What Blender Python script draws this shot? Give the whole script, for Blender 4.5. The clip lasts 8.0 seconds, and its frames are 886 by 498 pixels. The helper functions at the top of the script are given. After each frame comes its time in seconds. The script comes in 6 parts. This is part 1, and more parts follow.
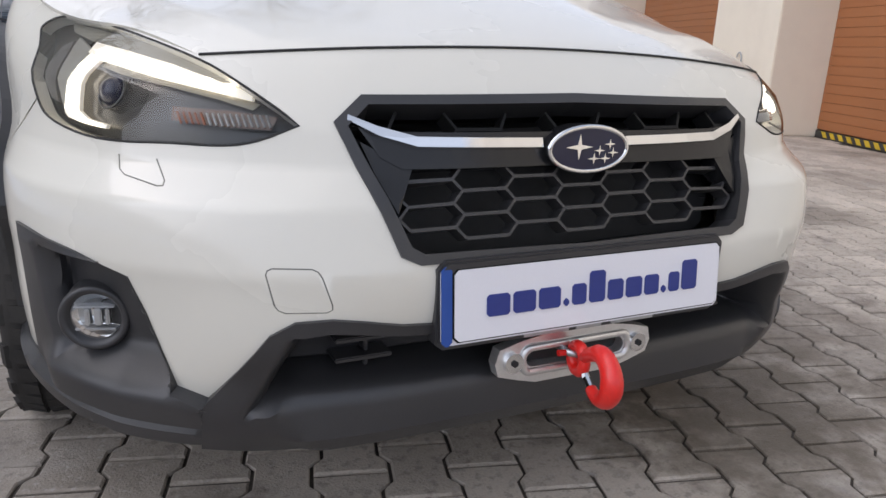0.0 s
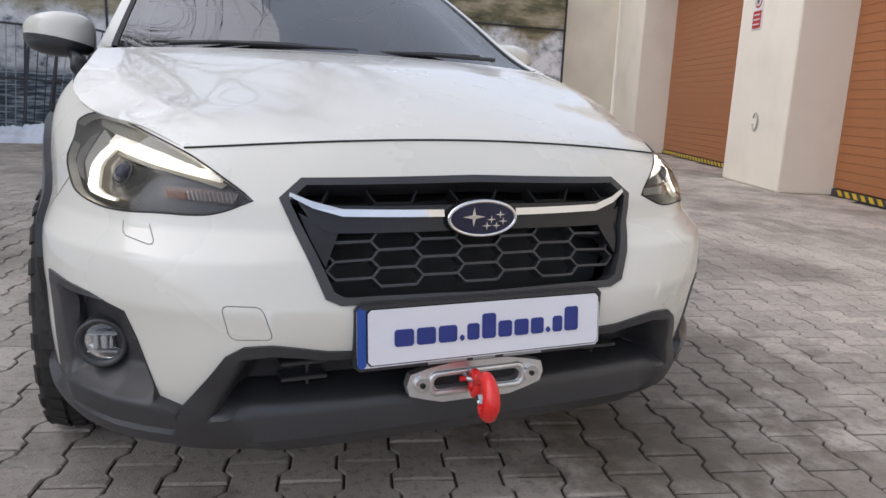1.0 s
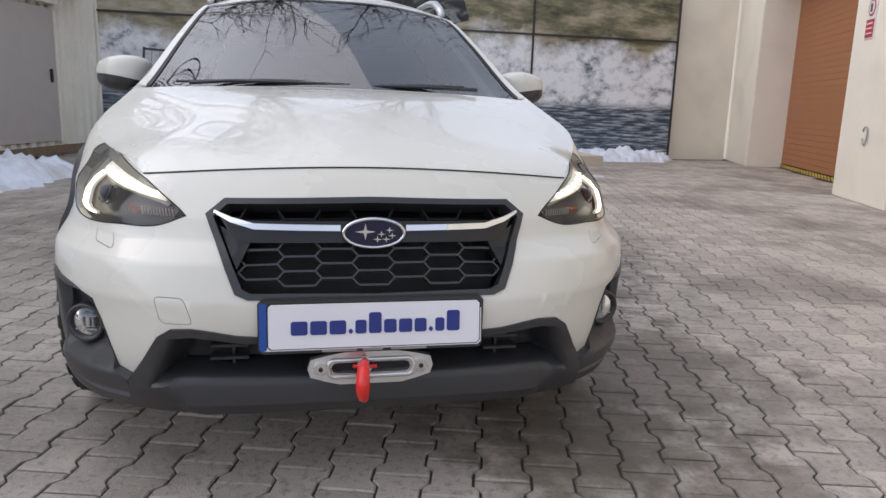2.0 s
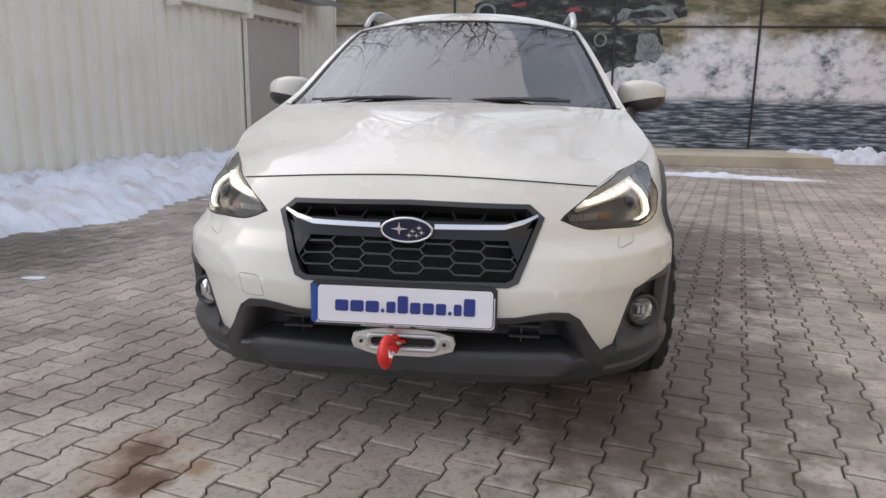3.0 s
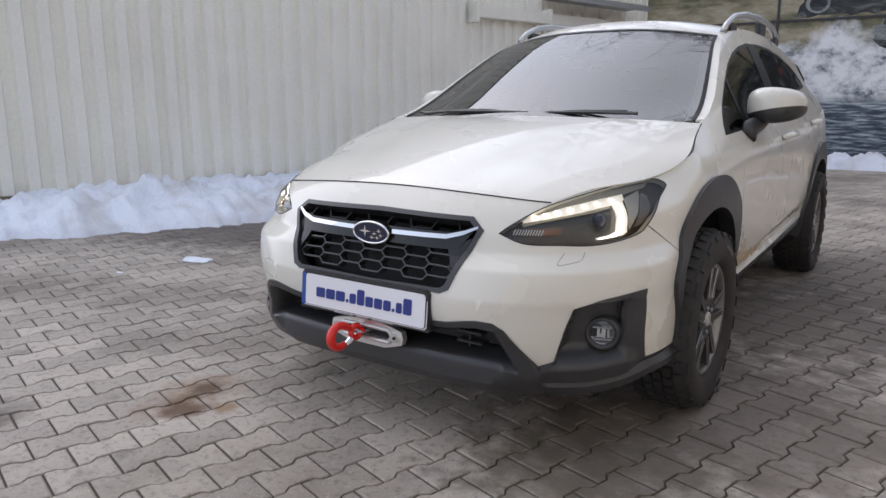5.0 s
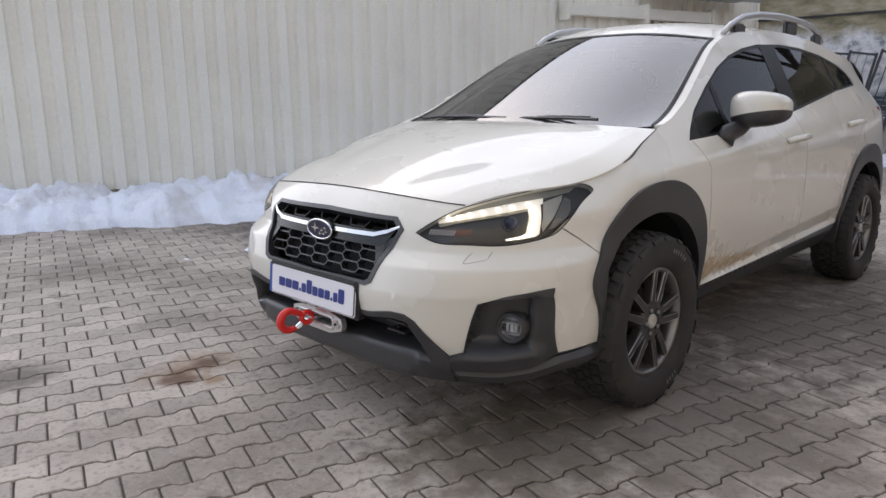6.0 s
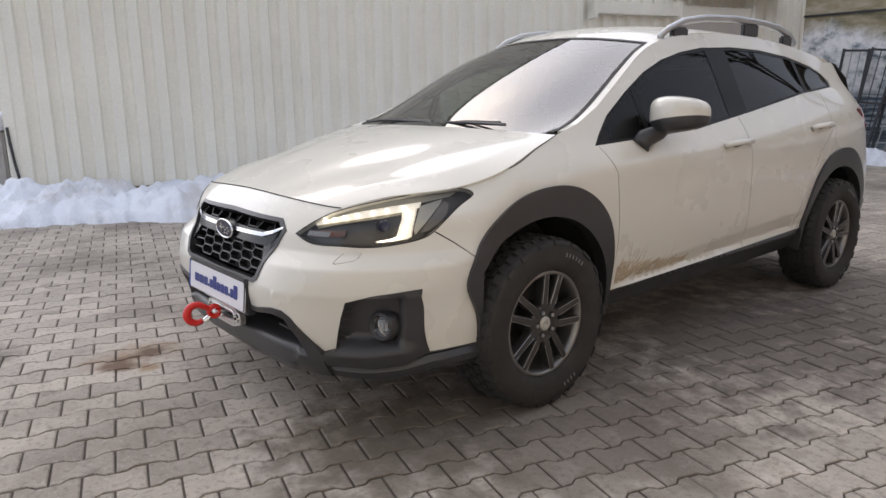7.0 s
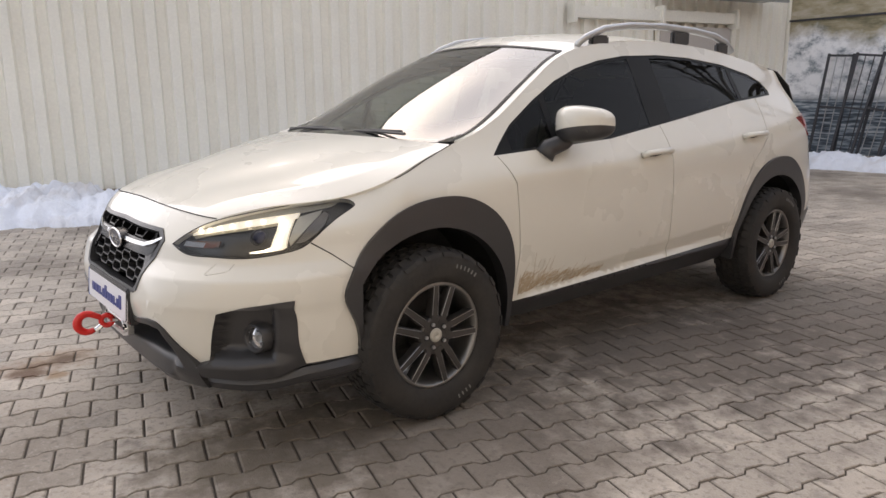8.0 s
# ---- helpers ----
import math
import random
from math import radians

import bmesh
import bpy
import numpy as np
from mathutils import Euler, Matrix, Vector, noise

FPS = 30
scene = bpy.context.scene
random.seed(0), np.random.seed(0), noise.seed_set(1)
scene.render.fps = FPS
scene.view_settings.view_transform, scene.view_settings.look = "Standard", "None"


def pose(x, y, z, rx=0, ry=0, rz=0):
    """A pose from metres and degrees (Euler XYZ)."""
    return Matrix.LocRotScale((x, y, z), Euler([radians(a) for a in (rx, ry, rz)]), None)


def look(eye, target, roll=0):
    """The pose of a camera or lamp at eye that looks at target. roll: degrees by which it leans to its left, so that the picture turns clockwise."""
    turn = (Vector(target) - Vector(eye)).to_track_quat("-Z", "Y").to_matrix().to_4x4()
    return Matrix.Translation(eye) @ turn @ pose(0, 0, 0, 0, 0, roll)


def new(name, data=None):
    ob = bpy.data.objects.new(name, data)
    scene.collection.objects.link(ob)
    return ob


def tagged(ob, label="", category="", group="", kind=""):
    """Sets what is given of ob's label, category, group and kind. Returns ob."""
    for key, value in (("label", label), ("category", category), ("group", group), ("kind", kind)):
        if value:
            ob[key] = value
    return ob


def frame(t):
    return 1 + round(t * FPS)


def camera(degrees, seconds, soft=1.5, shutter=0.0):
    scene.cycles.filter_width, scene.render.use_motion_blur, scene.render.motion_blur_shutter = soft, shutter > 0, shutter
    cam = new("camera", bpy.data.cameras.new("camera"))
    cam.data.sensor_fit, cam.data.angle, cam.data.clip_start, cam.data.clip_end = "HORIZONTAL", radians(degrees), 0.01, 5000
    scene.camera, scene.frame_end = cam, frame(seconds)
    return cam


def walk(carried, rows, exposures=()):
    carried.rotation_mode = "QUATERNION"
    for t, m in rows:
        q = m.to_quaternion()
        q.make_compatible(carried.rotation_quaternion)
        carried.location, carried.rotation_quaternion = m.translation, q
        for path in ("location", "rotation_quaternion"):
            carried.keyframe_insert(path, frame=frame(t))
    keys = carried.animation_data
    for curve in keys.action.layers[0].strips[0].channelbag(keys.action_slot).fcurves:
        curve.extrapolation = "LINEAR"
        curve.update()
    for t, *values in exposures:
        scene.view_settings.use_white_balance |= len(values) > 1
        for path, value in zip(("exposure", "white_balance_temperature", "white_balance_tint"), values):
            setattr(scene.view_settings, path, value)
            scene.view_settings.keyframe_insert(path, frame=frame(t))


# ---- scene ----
cam = camera(63.8, 8.0)
PATH = [
    (0, (-0.711, -0.881, 0.875), (0.14, 0.843, 0.324), 2.5),
    (0.5, (-0.718, -1.078, 0.93), (0.106, 0.682, 0.457), 2.5),
    (1, (-0.635, -1.262, 0.963), (0.122, 0.542, 0.549), 2.4),
    (1.5, (-0.448, -1.463, 0.998), (0.076, 0.427, 0.605), 2.1),
    (1.7, (-0.349, -1.562, 1.016), (0.147, 0.335, 0.624), 2.0),
    (2.8, (0.219, -1.943, 1.093), (0.147, 0.013, 0.68), 1.1),
    (3, (0.342, -2.002, 1.107), (0.121, -0.058, 0.693), 0.8),
    (3.5, (0.679, -2.067, 1.152), (0.09, -0.201, 0.737), 0.3),
    (4, (0.987, -1.978, 1.149), (0.095, -0.237, 0.733), 0.1),
    (4.5, (1.253, -1.869, 1.16), (0.156, -0.248, 0.746), -0.2),
    (5, (1.535, -1.742, 1.159), (0.419, -0.134, 0.748), -0.1),
    (5.2, (1.65, -1.67, 1.154), (0.518, -0.073, 0.743), -0.1),
    (6.3, (2.38, -1.367, 1.215), (0.91, -0.078, 0.794), -0.9),
    (6.5, (2.498, -1.268, 1.207), (1.0, -0.011, 0.785), -0.9),
    (7, (2.694, -1.058, 1.232), (1.188, 0.187, 0.807), -0.8),
    (7.5, (2.815, -0.863, 1.248), (1.309, 0.383, 0.822), -0.7),
    (8, (2.96, -0.687, 1.254), (1.44, 0.544, 0.835), -0.6),
]
EXPOSURES = [(0, 0.46, 6900, 15), (1.5, 0.38, 6800, 14), (3.0, 0.40, 7150, 15), (3.5, 0.40, 7250, 15), (4.5, 0.38, 6750, 15), (5.2, 0.38, 6750, 15), (6.5, 0.42, 7050, 15), (7.0, 0.46, 7200, 15), (8, 0.60, 7650, 16)]
walk(cam, [(t, look(eye, target, roll)) for t, eye, target, roll in PATH], EXPOSURES)

# ---------------------------------------------------------------- light
SUN_AZ, SUN_EL = radians(285), radians(42)
world = bpy.data.worlds.new("sky")
scene.world = world
world.use_nodes = True
wn = world.node_tree.nodes
sky = wn.new("ShaderNodeTexSky")
sky.sky_type = "NISHITA"
sky.sun_disc = False
sky.sun_elevation, sky.sun_rotation = SUN_EL, SUN_AZ
sky.air_density, sky.dust_density, sky.ozone_density = 1.0, 4.0, 1.0
# a bright, broken cloud cover over the clear sky
wl = world.node_tree.links
wtc, wno, wmr, wmx = wn.new("ShaderNodeTexCoord"), wn.new("ShaderNodeTexNoise"), wn.new("ShaderNodeMapRange"), wn.new("ShaderNodeMix")
wno.inputs["Scale"].default_value, wno.inputs["Detail"].default_value, wno.inputs["Roughness"].default_value = 1.8, 3, 0.5
wl.new(wtc.outputs["Generated"], wno.inputs["Vector"])
wmr.inputs["From Min"].default_value, wmr.inputs["From Max"].default_value = 0.25, 0.75
wmr.inputs["To Min"].default_value, wmr.inputs["To Max"].default_value = 0.62, 1.0
wl.new(wno.outputs["Fac"], wmr.inputs["Value"])
wmx.data_type = "RGBA"
# the clouds brighten towards the veiled sun
wdt, wpw, wma, wsc = wn.new("ShaderNodeVectorMath"), wn.new("ShaderNodeMath"), wn.new("ShaderNodeMath"), wn.new("ShaderNodeVectorMath")
wdt.operation, wpw.operation, wma.operation, wsc.operation = "DOT_PRODUCT", "POWER", "MULTIPLY_ADD", "SCALE"
wdt.inputs[1].default_value = (math.sin(SUN_AZ) * math.cos(SUN_EL), math.cos(SUN_AZ) * math.cos(SUN_EL), math.sin(SUN_EL))
wl.new(wtc.outputs["Generated"], wdt.inputs[0])
wpo = wn.new("ShaderNodeMath")
wpo.operation = "MAXIMUM"
wpo.inputs[1].default_value = 0.0
wl.new(wdt.outputs["Value"], wpo.inputs[0])
wl.new(wpo.outputs[0], wpw.inputs[0])
wpw.inputs[1].default_value = 4.0
wl.new(wpw.outputs[0], wma.inputs[0])
wma.inputs[1].default_value, wma.inputs[2].default_value = 1.4, 0.72
wsc.inputs[0].default_value = (4.7, 5.5, 6.9)
# the cover is paler towards the horizon than overhead
wsp, whr, whm = wn.new("ShaderNodeSeparateXYZ"), wn.new("ShaderNodeMapRange"), wn.new("ShaderNodeMath")
wl.new(wtc.outputs["Generated"], wsp.inputs[0])
whr.inputs["To Min"].default_value, whr.inputs["To Max"].default_value = 1.5, 0.62
wl.new(wsp.outputs["Z"], whr.inputs["Value"])
whm.operation = "MULTIPLY"
wl.new(wma.outputs[0], whm.inputs[0])
wl.new(whr.outputs[0], whm.inputs[1])
wl.new(whm.outputs[0], wsc.inputs["Scale"])
wl.new(wsc.outputs[0], wmx.inputs["B"])
wl.new(wmr.outputs[0], wmx.inputs["Factor"])
wl.new(sky.outputs[0], wmx.inputs["A"])
wl.new(wmx.outputs["Result"], wn["Background"].inputs["Color"])
wn["Background"].inputs["Strength"].default_value = 0.15
sun_data = bpy.data.lights.new("sun", "SUN")
sun_data.energy, sun_data.angle, sun_data.color = 0.8, radians(110), (1.0, 0.965, 0.92)
sun = new("sun", sun_data)
sun.matrix_world = look((40 * math.sin(SUN_AZ) * math.cos(SUN_EL), 40 * math.cos(SUN_AZ) * math.cos(SUN_EL), 40 * math.sin(SUN_EL)), (0, 0, 0))


# ---------------------------------------------------------------- materials
def material(name, color, rough=0.5, metal=0.0, var=0.12, scale=5.0, fine=70.0, bump=0.0, coat=0.0, rand=0.0, island=False,
             dirt=None, dirt_amount=0.0, dirt_scale=1.5, spec=0.5, rough_var=0.1):
    """A node material: base colour varied at two scales, with relief, gloss variation and optional stains."""
    m = bpy.data.materials.new(name)
    m.use_nodes = True
    n, l = m.node_tree.nodes, m.node_tree.links
    b = n["Principled BSDF"]
    tc = n.new("ShaderNodeTexCoord")
    big, small = n.new("ShaderNodeTexNoise"), n.new("ShaderNodeTexNoise")
    big.inputs["Scale"].default_value, big.inputs["Detail"].default_value = scale, 5
    small.inputs["Scale"].default_value, small.inputs["Detail"].default_value = fine, 4
    l.new(tc.outputs["Object"], big.inputs["Vector"])
    l.new(tc.outputs["Object"], small.inputs["Vector"])
    add = n.new("ShaderNodeMath")
    add.operation = "ADD"
    l.new(big.outputs["Fac"], add.inputs[0])
    l.new(small.outputs["Fac"], add.inputs[1])
    last = add.outputs[0]
    low, high = 0.6, 1.4
    if rand or island:
        src = n.new("ShaderNodeNewGeometry") if island else n.new("ShaderNodeObjectInfo")
        mul = n.new("ShaderNodeMath")
        mul.operation = "MULTIPLY_ADD"
        mul.inputs[1].default_value = rand
        l.new(src.outputs["Random Per Island" if island else "Random"], mul.inputs[0])
        l.new(last, mul.inputs[2])
        last, high = mul.outputs[0], 1.4 + rand
    ramp = n.new("ShaderNodeMapRange")
    ramp.inputs["From Min"].default_value, ramp.inputs["From Max"].default_value = low, high
    ramp.inputs["To Min"].default_value, ramp.inputs["To Max"].default_value = 1 - var, 1 + var
    l.new(last, ramp.inputs["Value"])
    mix = n.new("ShaderNodeVectorMath")
    mix.operation = "SCALE"
    mix.inputs[0].default_value = color[:3]
    l.new(ramp.outputs[0], mix.inputs["Scale"])
    col = mix.outputs[0]
    if dirt:
        st = n.new("ShaderNodeTexNoise")
        st.inputs["Scale"].default_value, st.inputs["Detail"].default_value = dirt_scale, 6
        l.new(tc.outputs["Object"], st.inputs["Vector"])
        mr = n.new("ShaderNodeMapRange")
        mr.inputs["From Min"].default_value, mr.inputs["From Max"].default_value = 0.48, 0.68
        mr.inputs["To Max"].default_value = dirt_amount
        l.new(st.outputs["Fac"], mr.inputs["Value"])
        mx = n.new("ShaderNodeMix")
        mx.data_type = "RGBA"
        l.new(mr.outputs[0], mx.inputs["Factor"])
        l.new(col, mx.inputs["A"])
        mx.inputs["B"].default_value = (*dirt, 1)
        col = mx.outputs["Result"]
    l.new(col, b.inputs["Base Color"])
    rr = n.new("ShaderNodeMapRange")
    rr.inputs["From Min"].default_value, rr.inputs["From Max"].default_value = 0.3, 0.7
    rr.inputs["To Min"].default_value, rr.inputs["To Max"].default_value = max(rough * (1 - rough_var), 0), min(rough * (1 + rough_var), 1)
    l.new(big.outputs["Fac"], rr.inputs["Value"])
    l.new(rr.outputs[0], b.inputs["Roughness"])
    b.inputs["Metallic"].default_value = metal
    b.inputs["Specular IOR Level"].default_value = spec
    if coat:
        b.inputs["Coat Weight"].default_value, b.inputs["Coat Roughness"].default_value = coat, 0.04
    if bump:
        bp = n.new("ShaderNodeBump")
        bp.inputs["Strength"].default_value, bp.inputs["Distance"].default_value = 1.0, bump
        l.new(small.outputs["Fac"], bp.inputs["Height"])
        l.new(bp.outputs[0], b.inputs["Normal"])
    return m


def glass_material(name, tint, clear, rough=0.0, ior=2.0):
    """A thin pane: clear or tinted see-through with a Fresnel reflection."""
    m = bpy.data.materials.new(name)
    m.use_nodes = True
    n, l = m.node_tree.nodes, m.node_tree.links
    n.remove(n["Principled BSDF"])
    tr, gl, dk, fr = n.new("ShaderNodeBsdfTransparent"), n.new("ShaderNodeBsdfGlossy"), n.new("ShaderNodeBsdfDiffuse"), n.new("ShaderNodeFresnel")
    tr.inputs[0].default_value = (*tint, 1)
    dk.inputs[0].default_value = (0.01, 0.011, 0.012, 1)
    gl.inputs["Roughness"].default_value = rough
    fr.inputs["IOR"].default_value = ior
    m1, m2 = n.new("ShaderNodeMixShader"), n.new("ShaderNodeMixShader")
    m1.inputs[0].default_value = clear
    l.new(dk.outputs[0], m1.inputs[1])
    l.new(tr.outputs[0], m1.inputs[2])
    l.new(fr.outputs[0], m2.inputs[0])
    l.new(m1.outputs[0], m2.inputs[1])
    l.new(gl.outputs[0], m2.inputs[2])
    l.new(m2.outputs[0], n["Material Output"].inputs[0])
    return m


def glow_material(name, color, strength):
    m = bpy.data.materials.new(name)
    m.use_nodes = True
    b = m.node_tree.nodes["Principled BSDF"]
    b.inputs["Base Color"].default_value = (*color, 1)
    b.inputs["Emission Color"].default_value = (*color, 1)
    b.inputs["Emission Strength"].default_value = strength
    return m


M_PAINT = material("pearl_white_paint", (0.70, 0.68, 0.605), 0.28, var=0.02, coat=0.7, fine=900, scale=2)
M_BLACK = material("black_textured_plastic", (0.033, 0.033, 0.035), 0.36, var=0.18, fine=500, bump=0.0002, spec=0.6)
M_GLOSS = material("gloss_black_plastic", (0.010, 0.010, 0.011), 0.26, var=0.05)
M_DARK = material("dark_cavity_plastic", (0.020, 0.020, 0.020), 0.75, var=0.2)
M_SEAM = material("grey_panel_gap", (0.22, 0.215, 0.20), 0.8, var=0.1)
M_RUBBER = material("tyre_rubber", (0.026, 0.024, 0.022), 0.8, var=0.25, fine=60, bump=0.0008, dirt=(0.07, 0.06, 0.05), dirt_amount=0.2, dirt_scale=9)
M_ALLOY = material("anthracite_alloy", (0.075, 0.072, 0.07), 0.42, metal=0.6, var=0.12, fine=120, dirt=(0.08, 0.07, 0.06), dirt_amount=0.3, dirt_scale=14)
M_SIDEWALL = material("pale_sidewall_print", (0.2, 0.2, 0.19), 0.7, var=0.2)
M_BARREL = material("grey_rim_barrel", (0.24, 0.235, 0.225), 0.34, metal=0.8, var=0.12, fine=120)
M_CUT = material("machined_alloy_edge", (0.5, 0.5, 0.5), 0.3, metal=0.9, var=0.1)
M_CHROME = material("chrome", (0.78, 0.79, 0.8), 0.08, metal=1.0, var=0.03)
M_SILVER = material("satin_silver_rail", (0.55, 0.56, 0.57), 0.3, metal=0.8, var=0.05)
M_ALU = material("machined_aluminium", (0.74, 0.74, 0.73), 0.33, metal=0.85, var=0.08, fine=200)
M_RED = material("red_powder_coat", (0.72, 0.02, 0.015), 0.35, var=0.1, fine=160, bump=0.0003, coat=0.3)
M_ZINC = material("zinc_plated_steel", (0.55, 0.56, 0.58), 0.35, metal=0.9, var=0.15, fine=120)
M_BLUE = material("plate_blue", (0.012, 0.07, 0.32), 0.4, var=0.06)
M_INK = material("navy_letter_ink", (0.018, 0.035, 0.21), 0.4, var=0.06)
M_PLATE = material("reflective_plate_white", (0.78, 0.78, 0.82), 0.3, var=0.03, fine=500)
M_NAVY = material("emblem_navy_enamel", (0.005, 0.007, 0.035), 0.3, var=0.05, coat=0.2)
M_AMBER = material("amber_reflector", (0.35, 0.075, 0.012), 0.15, var=0.1, coat=1.0)
M_REDLENS = material("red_tail_lens", (0.3, 0.012, 0.01), 0.12, var=0.1, coat=1.0)
M_SEAT = material("dark_seat_cloth", (0.03, 0.03, 0.034), 0.85, var=0.2, fine=500)
M_LINER = material("grey_cabin_trim", (0.35, 0.35, 0.34), 0.8, var=0.1)
M_GLASS = glass_material("windscreen_glass", (0.72, 0.78, 0.78), 0.9, ior=3.0)
M_TINT = glass_material("tinted_side_glass", (0.30, 0.34, 0.29), 0.85, ior=1.28)
M_LENS = glass_material("clear_lamp_lens", (0.96, 0.97, 0.97), 0.99, ior=1.45)
M_LED = glow_material("led_strip", (1.0, 0.96, 0.86), 2.2)
# weak emission for the guide plates, also imitating bloom round the diodes
M_GUIDE = glow_material("light_guide_glow", (1.0, 0.96, 0.85), 0.25)
M_SMOKE = material("smoked_lamp_housing", (0.36, 0.34, 0.28), 0.3, metal=0.2, var=0.1, coat=0.3)
M_REFLECTOR = material("satin_lamp_reflector", (0.50, 0.485, 0.43), 0.38, metal=0.3, var=0.08)
M_POD = material("dark_lamp_housing", (0.035, 0.032, 0.028), 0.3, var=0.1, coat=0.2)
M_SMOKE_DARK = material("grey_lamp_cover", (0.16, 0.15, 0.14), 0.35, var=0.08, coat=0.2)
M_AMBER_DIM = material("dim_amber_indicator", (0.14, 0.075, 0.045), 0.25, var=0.15, coat=0.5)
M_TRIM = material("black_window_trim", (0.012, 0.012, 0.012), 0.35, var=0.08, spec=0.12)
M_CONCRETE = material("concrete", (0.40, 0.38, 0.35), 0.85, var=0.18, fine=90, bump=0.002, dirt=(0.2, 0.18, 0.15), dirt_amount=0.5)
M_SLAB = material("pale_sandy_concrete", (0.60, 0.53, 0.42), 0.85, var=0.15, fine=90, bump=0.002, dirt=(0.4, 0.33, 0.25), dirt_amount=0.5)


def paver_material(name, island):
    """Grey concrete stones: tone by stone, grain, damp blotches, two spills of brown sand, and dark spots beside the
    car that paint its shade along with damp.
    """
    m = material(name, (0.45, 0.40, 0.345), 0.78, var=0.36, scale=1.3, fine=170, bump=0.003, rand=0.8, island=island)
    n, l = m.node_tree.nodes, m.node_tree.links
    b = n["Principled BSDF"]
    geo = n.new("ShaderNodeNewGeometry")
    for t in [x for x in n if x.bl_idname == "ShaderNodeTexNoise"]:
        l.new(geo.outputs["Position"], t.inputs["Vector"])
    col = b.inputs["Base Color"].links[0].from_socket

    def blend(col, fac, tone):
        mx = n.new("ShaderNodeMix")
        mx.data_type = "RGBA"
        l.new(fac, mx.inputs["Factor"])
        l.new(col, mx.inputs["A"])
        mx.inputs["B"].default_value = (*tone, 1)
        return mx.outputs["Result"]

    def field(scale, lo, hi, amount, detail=6.0):
        t, r = n.new("ShaderNodeTexNoise"), n.new("ShaderNodeMapRange")
        t.inputs["Scale"].default_value, t.inputs["Detail"].default_value, t.inputs["Roughness"].default_value = scale, detail, 0.6
        l.new(geo.outputs["Position"], t.inputs["Vector"])
        r.inputs["From Min"].default_value, r.inputs["From Max"].default_value, r.inputs["To Max"].default_value = lo, hi, amount
        l.new(t.outputs["Fac"], r.inputs["Value"])
        return r.outputs[0], t.outputs["Fac"]
    damp, _ = field(0.75, 0.47, 0.64, 0.62)
    col = blend(col, damp, (0.135, 0.112, 0.09))
    spot, _ = field(4.5, 0.58, 0.70, 0.6)
    col = blend(col, spot, (0.15, 0.13, 0.115))
    pale, _ = field(2.6, 0.58, 0.72, 0.45)
    col = blend(col, pale, (0.40, 0.37, 0.34))
    grit, _ = field(38.0, 0.53, 0.66, 0.45, 3.0)
    col = blend(col, grit, (0.13, 0.115, 0.10))
    chalk, _ = field(60.0, 0.58, 0.70, 0.4, 2.0)
    col = blend(col, chalk, (0.48, 0.45, 0.42))
    _, rag = field(7.0, 0, 1, 1)
    # the wide dark spots at x above 0.6 mix the car's painted shade with damp
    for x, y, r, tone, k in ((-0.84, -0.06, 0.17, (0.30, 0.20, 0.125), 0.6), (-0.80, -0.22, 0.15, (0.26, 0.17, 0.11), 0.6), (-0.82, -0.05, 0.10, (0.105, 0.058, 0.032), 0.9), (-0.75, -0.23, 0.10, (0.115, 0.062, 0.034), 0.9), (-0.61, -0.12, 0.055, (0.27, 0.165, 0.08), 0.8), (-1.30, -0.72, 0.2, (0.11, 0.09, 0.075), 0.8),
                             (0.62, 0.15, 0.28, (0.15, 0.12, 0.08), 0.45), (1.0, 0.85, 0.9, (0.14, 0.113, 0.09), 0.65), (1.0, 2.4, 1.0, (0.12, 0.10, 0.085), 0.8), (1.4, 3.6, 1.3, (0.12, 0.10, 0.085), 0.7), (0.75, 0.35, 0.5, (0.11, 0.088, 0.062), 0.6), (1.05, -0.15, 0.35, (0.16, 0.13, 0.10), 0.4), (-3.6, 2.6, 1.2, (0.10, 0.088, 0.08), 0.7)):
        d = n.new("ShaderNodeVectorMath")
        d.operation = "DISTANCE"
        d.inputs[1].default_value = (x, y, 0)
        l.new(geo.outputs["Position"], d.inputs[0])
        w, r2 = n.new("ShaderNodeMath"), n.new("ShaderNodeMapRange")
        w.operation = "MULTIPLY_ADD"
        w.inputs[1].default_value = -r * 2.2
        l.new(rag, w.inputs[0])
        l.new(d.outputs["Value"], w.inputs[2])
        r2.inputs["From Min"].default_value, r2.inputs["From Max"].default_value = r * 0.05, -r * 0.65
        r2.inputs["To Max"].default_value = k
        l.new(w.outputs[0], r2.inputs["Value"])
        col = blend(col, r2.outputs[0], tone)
    l.new(col, b.inputs["Base Color"])
    return m


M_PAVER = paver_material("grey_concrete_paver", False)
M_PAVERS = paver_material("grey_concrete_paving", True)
M_JOINT = material("dark_joint_sand", (0.085, 0.072, 0.060), 0.95, var=0.4, fine=160, bump=0.003)
M_SNOW = material("old_snow", (0.84, 0.89, 0.98), 0.7, var=0.05, fine=30, bump=0.012, dirt=(0.5, 0.45, 0.40), dirt_amount=0.5, dirt_scale=2.2)
M_SHEET = material("cream_corrugated_steel", (0.86, 0.83, 0.73), 0.5, var=0.07, scale=0.8, fine=30, dirt=(0.55, 0.50, 0.42), dirt_amount=0.14, dirt_scale=1.1)
M_SHEETDOOR = material("grey_beige_steel_door", (0.50, 0.46, 0.42), 0.5, var=0.06)
M_RUST = material("rusty_steel_base", (0.22, 0.16, 0.10), 0.85, var=0.35, fine=40)
